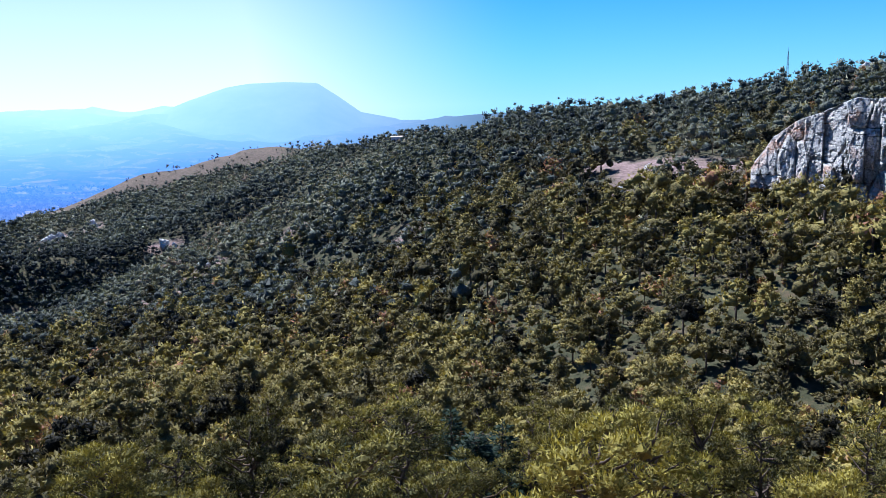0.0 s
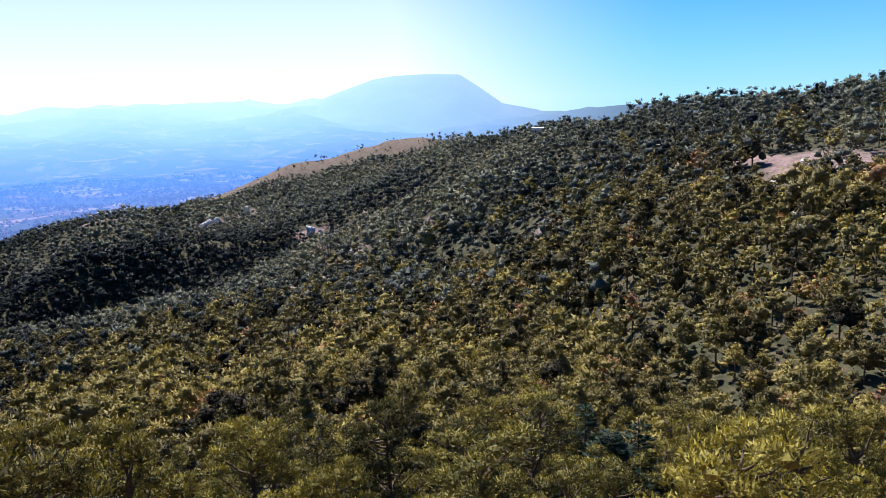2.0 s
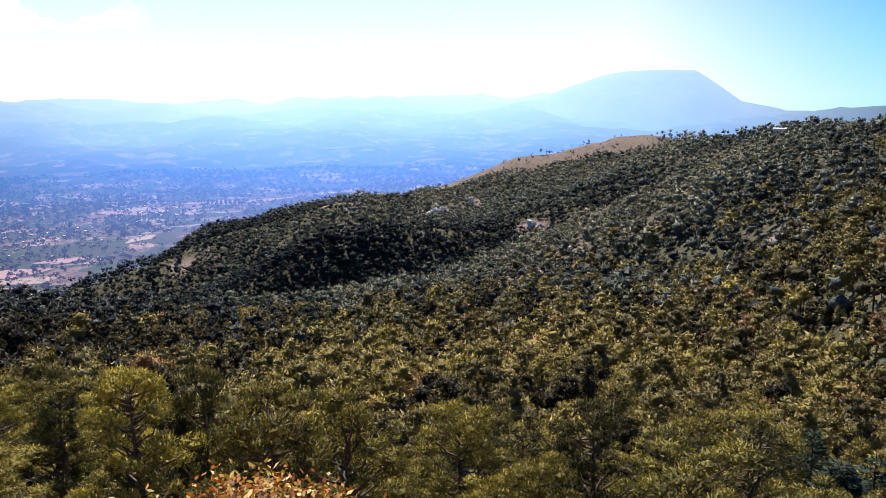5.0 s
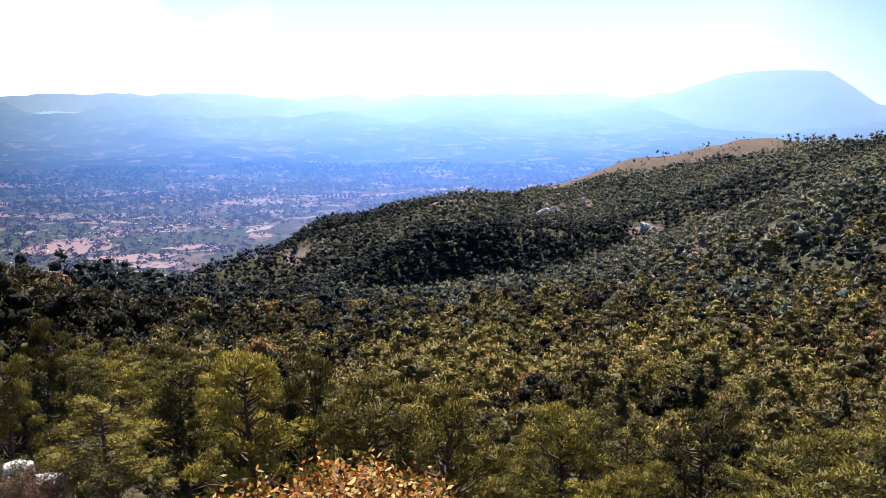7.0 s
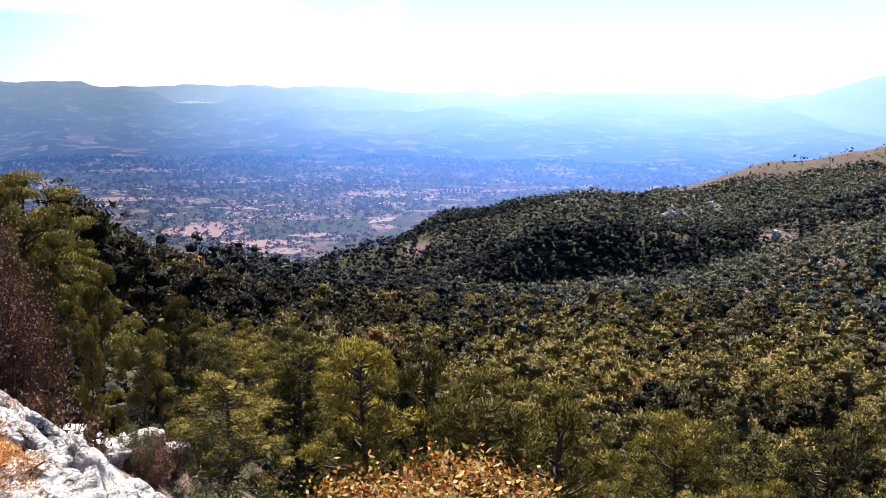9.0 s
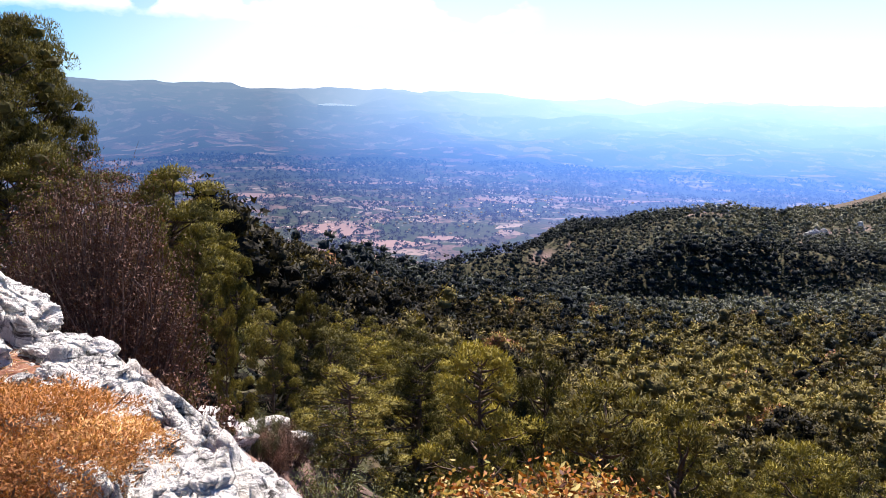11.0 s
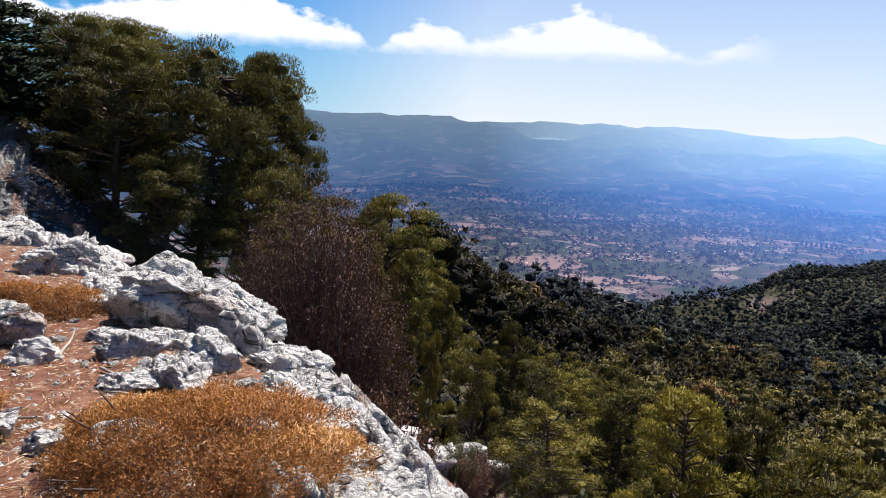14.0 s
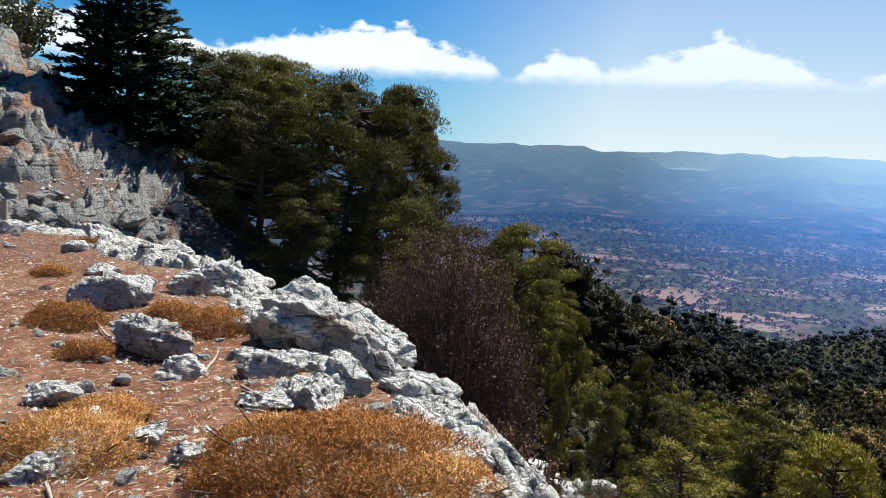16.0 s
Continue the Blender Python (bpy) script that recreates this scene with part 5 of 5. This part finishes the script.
def village():
    rg = np.random.default_rng(17)
    first = set()
    for i in range(280):
        u = rg.uniform(0, 1)
        if i < 230:
            az, el = 60 - 17 * u + rg.normal() * 1.2, -9.4 + 2.6 * u + rg.normal() * 0.45
        else:
            az, el = rg.uniform(30, 70), -rg.uniform(6.0, 9.5)
        r = 232 / math.tan(radians(-el))
        p = spot(az, r)
        z = valley1(p.x, p.y)
        m = Matrix.Translation((p.x, p.y, z)) @ pose(0, 0, 0, 0, 0, rg.uniform(0, 180)) @ Matrix.Scale(rg.uniform(0.4, 0.85), 4)
        src = HOUSES[int(rg.integers(3))]
        if src.name in first:
            copy_thing(src, m)
        else:
            src.matrix_basis = m
            first.add(src.name)


village()


def field_patch(name, az, r, wide, deep, turn, material, label, category):
    """An uneven patch of open ground that follows the valley floor."""
    rg = np.random.default_rng(int(az * 10 + r))
    n, k = 36, 7
    c = spot(az, r)
    a = np.linspace(0, 2 * np.pi, n, endpoint=False)
    edge = 1 + 0.3 * fbm(np.stack([np.cos(a) * 1.5 + az, np.sin(a) * 1.5 + r, a * 0], 1), 3, 5)
    V = []
    for j in range(k + 1):
        q = edge * j / k
        lx, ly = wide * 0.5 * np.cos(a) * q, deep * 0.5 * np.sin(a) * q
        t = radians(turn + az)
        x, y = c.x + lx * math.cos(t) - ly * math.sin(t), c.y + lx * math.sin(t) + ly * math.cos(t)
        V.append(np.stack([x, y, valley(x, y) + 1.2], 1))
    F = [(j * n + i, j * n + (i + 1) % n, (j + 1) * n + (i + 1) % n, (j + 1) * n + i) for j in range(k) for i in range(n)]
    return tagged(new(name, mesh_np(name, np.concatenate(V), np.array(F), material, True)), label, category, kind="structure")


PATCHES = ((44.2, 3100, 120, 90), (32.5, 3150, 190, 70), (33.5, 2900, 90, 60), (60.5, 2450, 170, 80), (55.5, 2250, 200, 70), (51, 2100, 150, 60), (47, 1900, 140, 50), (58.2, 1420, 150, 90), (54.5, 1300, 120, 80), (50.5, 1360, 80, 45), (55.2, 1150, 90, 55), (37, 2050, 160, 60), (63, 1900, 150, 60), (41.8, 2030, 130, 70), (26, 2800, 120, 50))
for i, (a, r, w, d) in enumerate(PATCHES):
    field_patch("field", a, r, w, d, i * 37 % 30 - 15, M_far_earth, "open pale pinkish field in the hazy valley", "field")


def orchard():
    """A terraced slope of young trees in rows."""
    c = spot(40.3, 2030)
    root = field_patch("orchard", 40.3, 2030, 110, 95, 10, M_far_earth, "terraced pale orchard slope with rows of young trees", "orchard")
    rg = np.random.default_rng(4)
    d, l = -heading(40.3), Vector((heading(40.3).y, -heading(40.3).x, 0))
    for k in range(9):
        o = c + l * (k - 4) * 10.5
        n = 60
        u = np.linspace(-36, 36, n)
        x, y = o.x + d.x * u, o.y + d.y * u
        p = np.stack([x, y, valley(x, y) + 2.5], 1) + rg.normal(size=(n, 3)) * np.array([0.8, 0.8, 0.5])
        V, F, N = blades(p, rg.normal(size=(n, 3)) + np.array([0, 0, 1]), 4.5, 4.0, rg, rg.normal(size=(n, 3)) + np.array([0, 0, 1.5]))
        part("tree_row", mesh_np("tree_row", V, F, M_far_tree, False, N), root)


M_far_tree = air_plain("far_tree_leaves", (0.03, 0.04, 0.028))
orchard()


def valley_trees():
    rg = np.random.default_rng(9)
    n = 16000
    az, r = rg.uniform(20, 80, n), np.sqrt(rg.uniform(800 ** 2, 2700 ** 2, n))
    x, y = -np.sin(np.radians(az)) * r, np.cos(np.radians(az)) * r
    ok = fbm2(x, y, 140, 4, 91) > rg.uniform(-0.7, 0.5, n)
    x, y, r = x[ok], y[ok], r[ok]
    n, k = len(x), 9
    s = rg.uniform(2.0, 4.2, n) * (0.8 + r / 4000)
    c = np.stack([x, y, valley(x, y) + s * 0.6], 1)
    d = ball(n * k, rg)
    d[:, 2] = np.abs(d[:, 2])
    S = np.repeat(s, k)[:, None]
    p = np.repeat(c, k, 0) + d * S * 0.6
    V, F, N = blades(p, d + rg.normal(size=d.shape) * 0.6, S[:, 0], S[:, 0] * 0.9, rg, d)
    tagged(new("valley_trees", mesh_np("valley_trees", V, F, M_far_tree, False, N)), "dark hedgerow trees and groves dotted over the valley", "trees", kind="stuff")


valley_trees()


def lake():
    m = Mat("lake_water")
    mat = m.solid((0.25, 0.35, 0.42), 0.12, m.bump(m.noise(0.05, 3.0), 0.1, 1.0), 0.5)
    n = 48
    a = np.linspace(0, 2 * np.pi, n, endpoint=False)
    c, dn = spot(58.3, 4160), heading(58.3)
    rad = (1 + 0.25 * np.sin(3 * a + 1) + 0.12 * np.sin(5 * a))
    u, v = 440 * np.cos(a) * rad / 1.2, 85 * np.sin(a) * rad
    x, y = c.x + dn.x * u - dn.y * v, c.y + dn.y * u + dn.x * v
    V = np.concatenate([[[c.x, c.y, -56.0]], np.stack([x, y, np.full(n, -56.0)], 1)])
    F = np.array([(0, 1 + i, 1 + (i + 1) % n) for i in range(n)])
    tagged(new("water_lake", mesh_np("lake", V, F, mat)), "bright reservoir shining between far hazy hills", "lake", kind="structure")


lake()

# a white hut on the far crest
hut = new("ridge_hut")
part("wall", house_block(4, 3, 3), hut)
part("roof", gable(4.3, 3.3, 3, 0.4, "hut_roof", M_far_wall), hut)
p = spot(3.0, 585)
hut.matrix_basis = Matrix.Translation((p.x, p.y, land1(p.x, p.y) + 3))
tagged(hut, "small white hut among trees near the crest", "house")


# ---------------------------------------------------------------- loose stones, straw and dead wood on the ledge
def on_ledge(n, seed, r0=2.2, r1=17.0, a0=64, a1=108):
    rg = np.random.default_rng(seed)
    az, r = rg.uniform(a0, a1, n), r0 + (r1 - r0) * rg.uniform(0, 1, n) ** 1.4
    x, y = -np.sin(np.radians(az)) * r, np.cos(np.radians(az)) * r
    ok = y < edge_y(x) - 0.25
    return x[ok], y[ok], land(x[ok], y[ok]), rg


def stones():
    x, y, z, rg = on_ledge(560, 71)
    kinds = [rock_mesh("stone", 700 + i, 1.0, 0.75, 0.5, 2, M_rock) for i in range(6)]
    for i in range(min(len(x), 290)):
        ob = new("loose_stone", kinds[int(rg.integers(6))])
        s = 0.05 + 0.16 * rg.uniform() ** 2.5
        ob.matrix_basis = Matrix.Translation((x[i], y[i], z[i] + 0.1 * s)) @ pose(0, 0, 0, rg.uniform(-15, 15), rg.uniform(-15, 15), rg.uniform(0, 360)) @ Matrix.Scale(s, 4)
        tagged(ob, "small loose pale limestone stone on red earth", "stone", "loose stones")


stones()


def rubble():
    """Broken rock lying on the steps of the rising slope."""
    rg = np.random.default_rng(78)
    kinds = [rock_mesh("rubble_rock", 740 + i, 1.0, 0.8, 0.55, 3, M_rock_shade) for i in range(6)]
    a, r = np.radians(rg.uniform(90, 107, 270)), rg.uniform(15.5, 33, 270)
    x, y = -np.sin(a) * r, np.cos(a) * r
    z = land(x, y)
    for i in range(270):
        s = 0.22 + 0.75 * rg.uniform() ** 2.2
        ob = new("rubble_rock", kinds[int(rg.integers(6))])
        ob.matrix_basis = Matrix.Translation((x[i], y[i], z[i] + 0.1 * s)) @ pose(0, 0, 0, rg.uniform(-20, 20), rg.uniform(-20, 20), rg.uniform(0, 360)) @ Matrix.Scale(s, 4)
        tagged(ob, "broken grey limestone rock lying on the rising slope", "rock", "slope rubble")


rubble()


def pebbles():
    x, y, z, rg = on_ledge(3600, 77)
    ox, oy = rg.uniform(-9, 8, 3000), rg.uniform(-10, 1.5, 3000)
    ok = (oy < edge_y(ox) - 0.3) & (np.hypot(ox, oy) < 9.5)
    x, y, z = np.concatenate([x, ox[ok]]), np.concatenate([y, oy[ok]]), np.concatenate([z, land(ox[ok], oy[ok])])
    ua, ur = np.radians(rg.uniform(89, 107, 5200)), rg.uniform(15, 34, 5200)
    ux, uy = -np.sin(ua) * ur, np.cos(ua) * ur
    x, y, z = np.concatenate([x, ux]), np.concatenate([y, uy]), np.concatenate([z, land(ux, uy)])
    m = len(x)
    unit = np.array([(1, 0, 0), (0, 1, 0), (-1, 0, 0), (0, -1, 0), (0, 0, 1), (0, 0, -1)], float)
    tri = np.array([(0, 1, 4), (1, 2, 4), (2, 3, 4), (3, 0, 4), (1, 0, 5), (2, 1, 5), (3, 2, 5), (0, 3, 5)])
    s = (0.012 + 0.03 * rg.uniform(0, 1, m) ** 3) * np.where(np.hypot(x, y) > 15, 2.6, 1.0)
    V = np.stack([x, y, z], 1)[:, None] + unit[None] * rg.uniform(0.6, 1.3, (m, 6, 1)) * s[:, None, None] * np.array([1, 1, 0.6])
    F = tri[None] + 6 * np.arange(m)[:, None, None]
    tagged(new("pebbles", mesh_np("pebbles", V.reshape(-1, 3), F.reshape(-1, 3), M_rock)), "pale limestone pebbles strewn over the red earth", "stones", kind="stuff")


pebbles()


def litter(name, n, seed, length, width, lift, material, label):
    x, y, z, rg = on_ledge(n, seed)
    m = len(x)
    ax = np.stack([rg.normal(size=m), rg.normal(size=m), np.abs(rg.normal(size=m)) * lift], 1)
    p = np.stack([x, y, z + 0.012], 1)
    V, F, N = kites(p, ax, length * rg.uniform(0.4, 1.6, m), width, rg, np.tile([0.0, 0, 1], (m, 1)) + 0.3 * rg.normal(size=(m, 3)))
    tagged(new(name, mesh_np(name, V, F, material, False, N)), label, "litter", kind="stuff")


litter("straw_litter", 26000, 72, 0.058, 0.007, 0.12, M_straw, "pale straw and broken stalks strewn over the red earth")
litter("dry_grass", 8000, 73, 0.07, 0.005, 1.6, M_spiny, "short dry orange grass standing in the red earth")


def dead_branch(az, r, length, turn, thick=0.012):
    p = spot(az, r)
    z = land1(p.x, p.y)
    rg = np.random.default_rng(int(az * 100))
    d = Vector((math.cos(radians(turn)), math.sin(radians(turn)), 0)) * length
    V, F = limb((p.x, p.y, z + 0.03), (p.x + d.x, p.y + d.y, land1(p.x + d.x, p.y + d.y) + 0.05), thick, thick * 0.5, rg, 0.05, 5, 5)
    tagged(new("dead_branch", mesh_np("dead_branch", V, F, M_deadwood, True)), "thin bleached dead branch lying on red earth", "branch", "dead branches")


for a, r, l, t in ((88.5, 5.6, 0.5, 30), (91, 5.9, 0.6, 170), (99, 5.2, 0.7, 60), (94, 9, 0.6, 100), (97, 7.0, 0.5, 200), (101, 4.2, 0.6, 20), (90, 8.0, 0.5, 330), (84, 5.0, 0.4, 250)):
    dead_branch(a, r, l, t)
p = spot(103.2, 15.0)
stump = new("dead_stump", mesh_np("dead_stump", *limb((0, 0, -0.1), (0.06, 0.05, 0.55), 0.09, 0.05, np.random.default_rng(3), 0.05, 6, 9), M_deadwood, True))
stump.location = (p.x, p.y, land1(p.x, p.y))
tagged(stump, "short bleached dead stump standing on the slope", "stump")
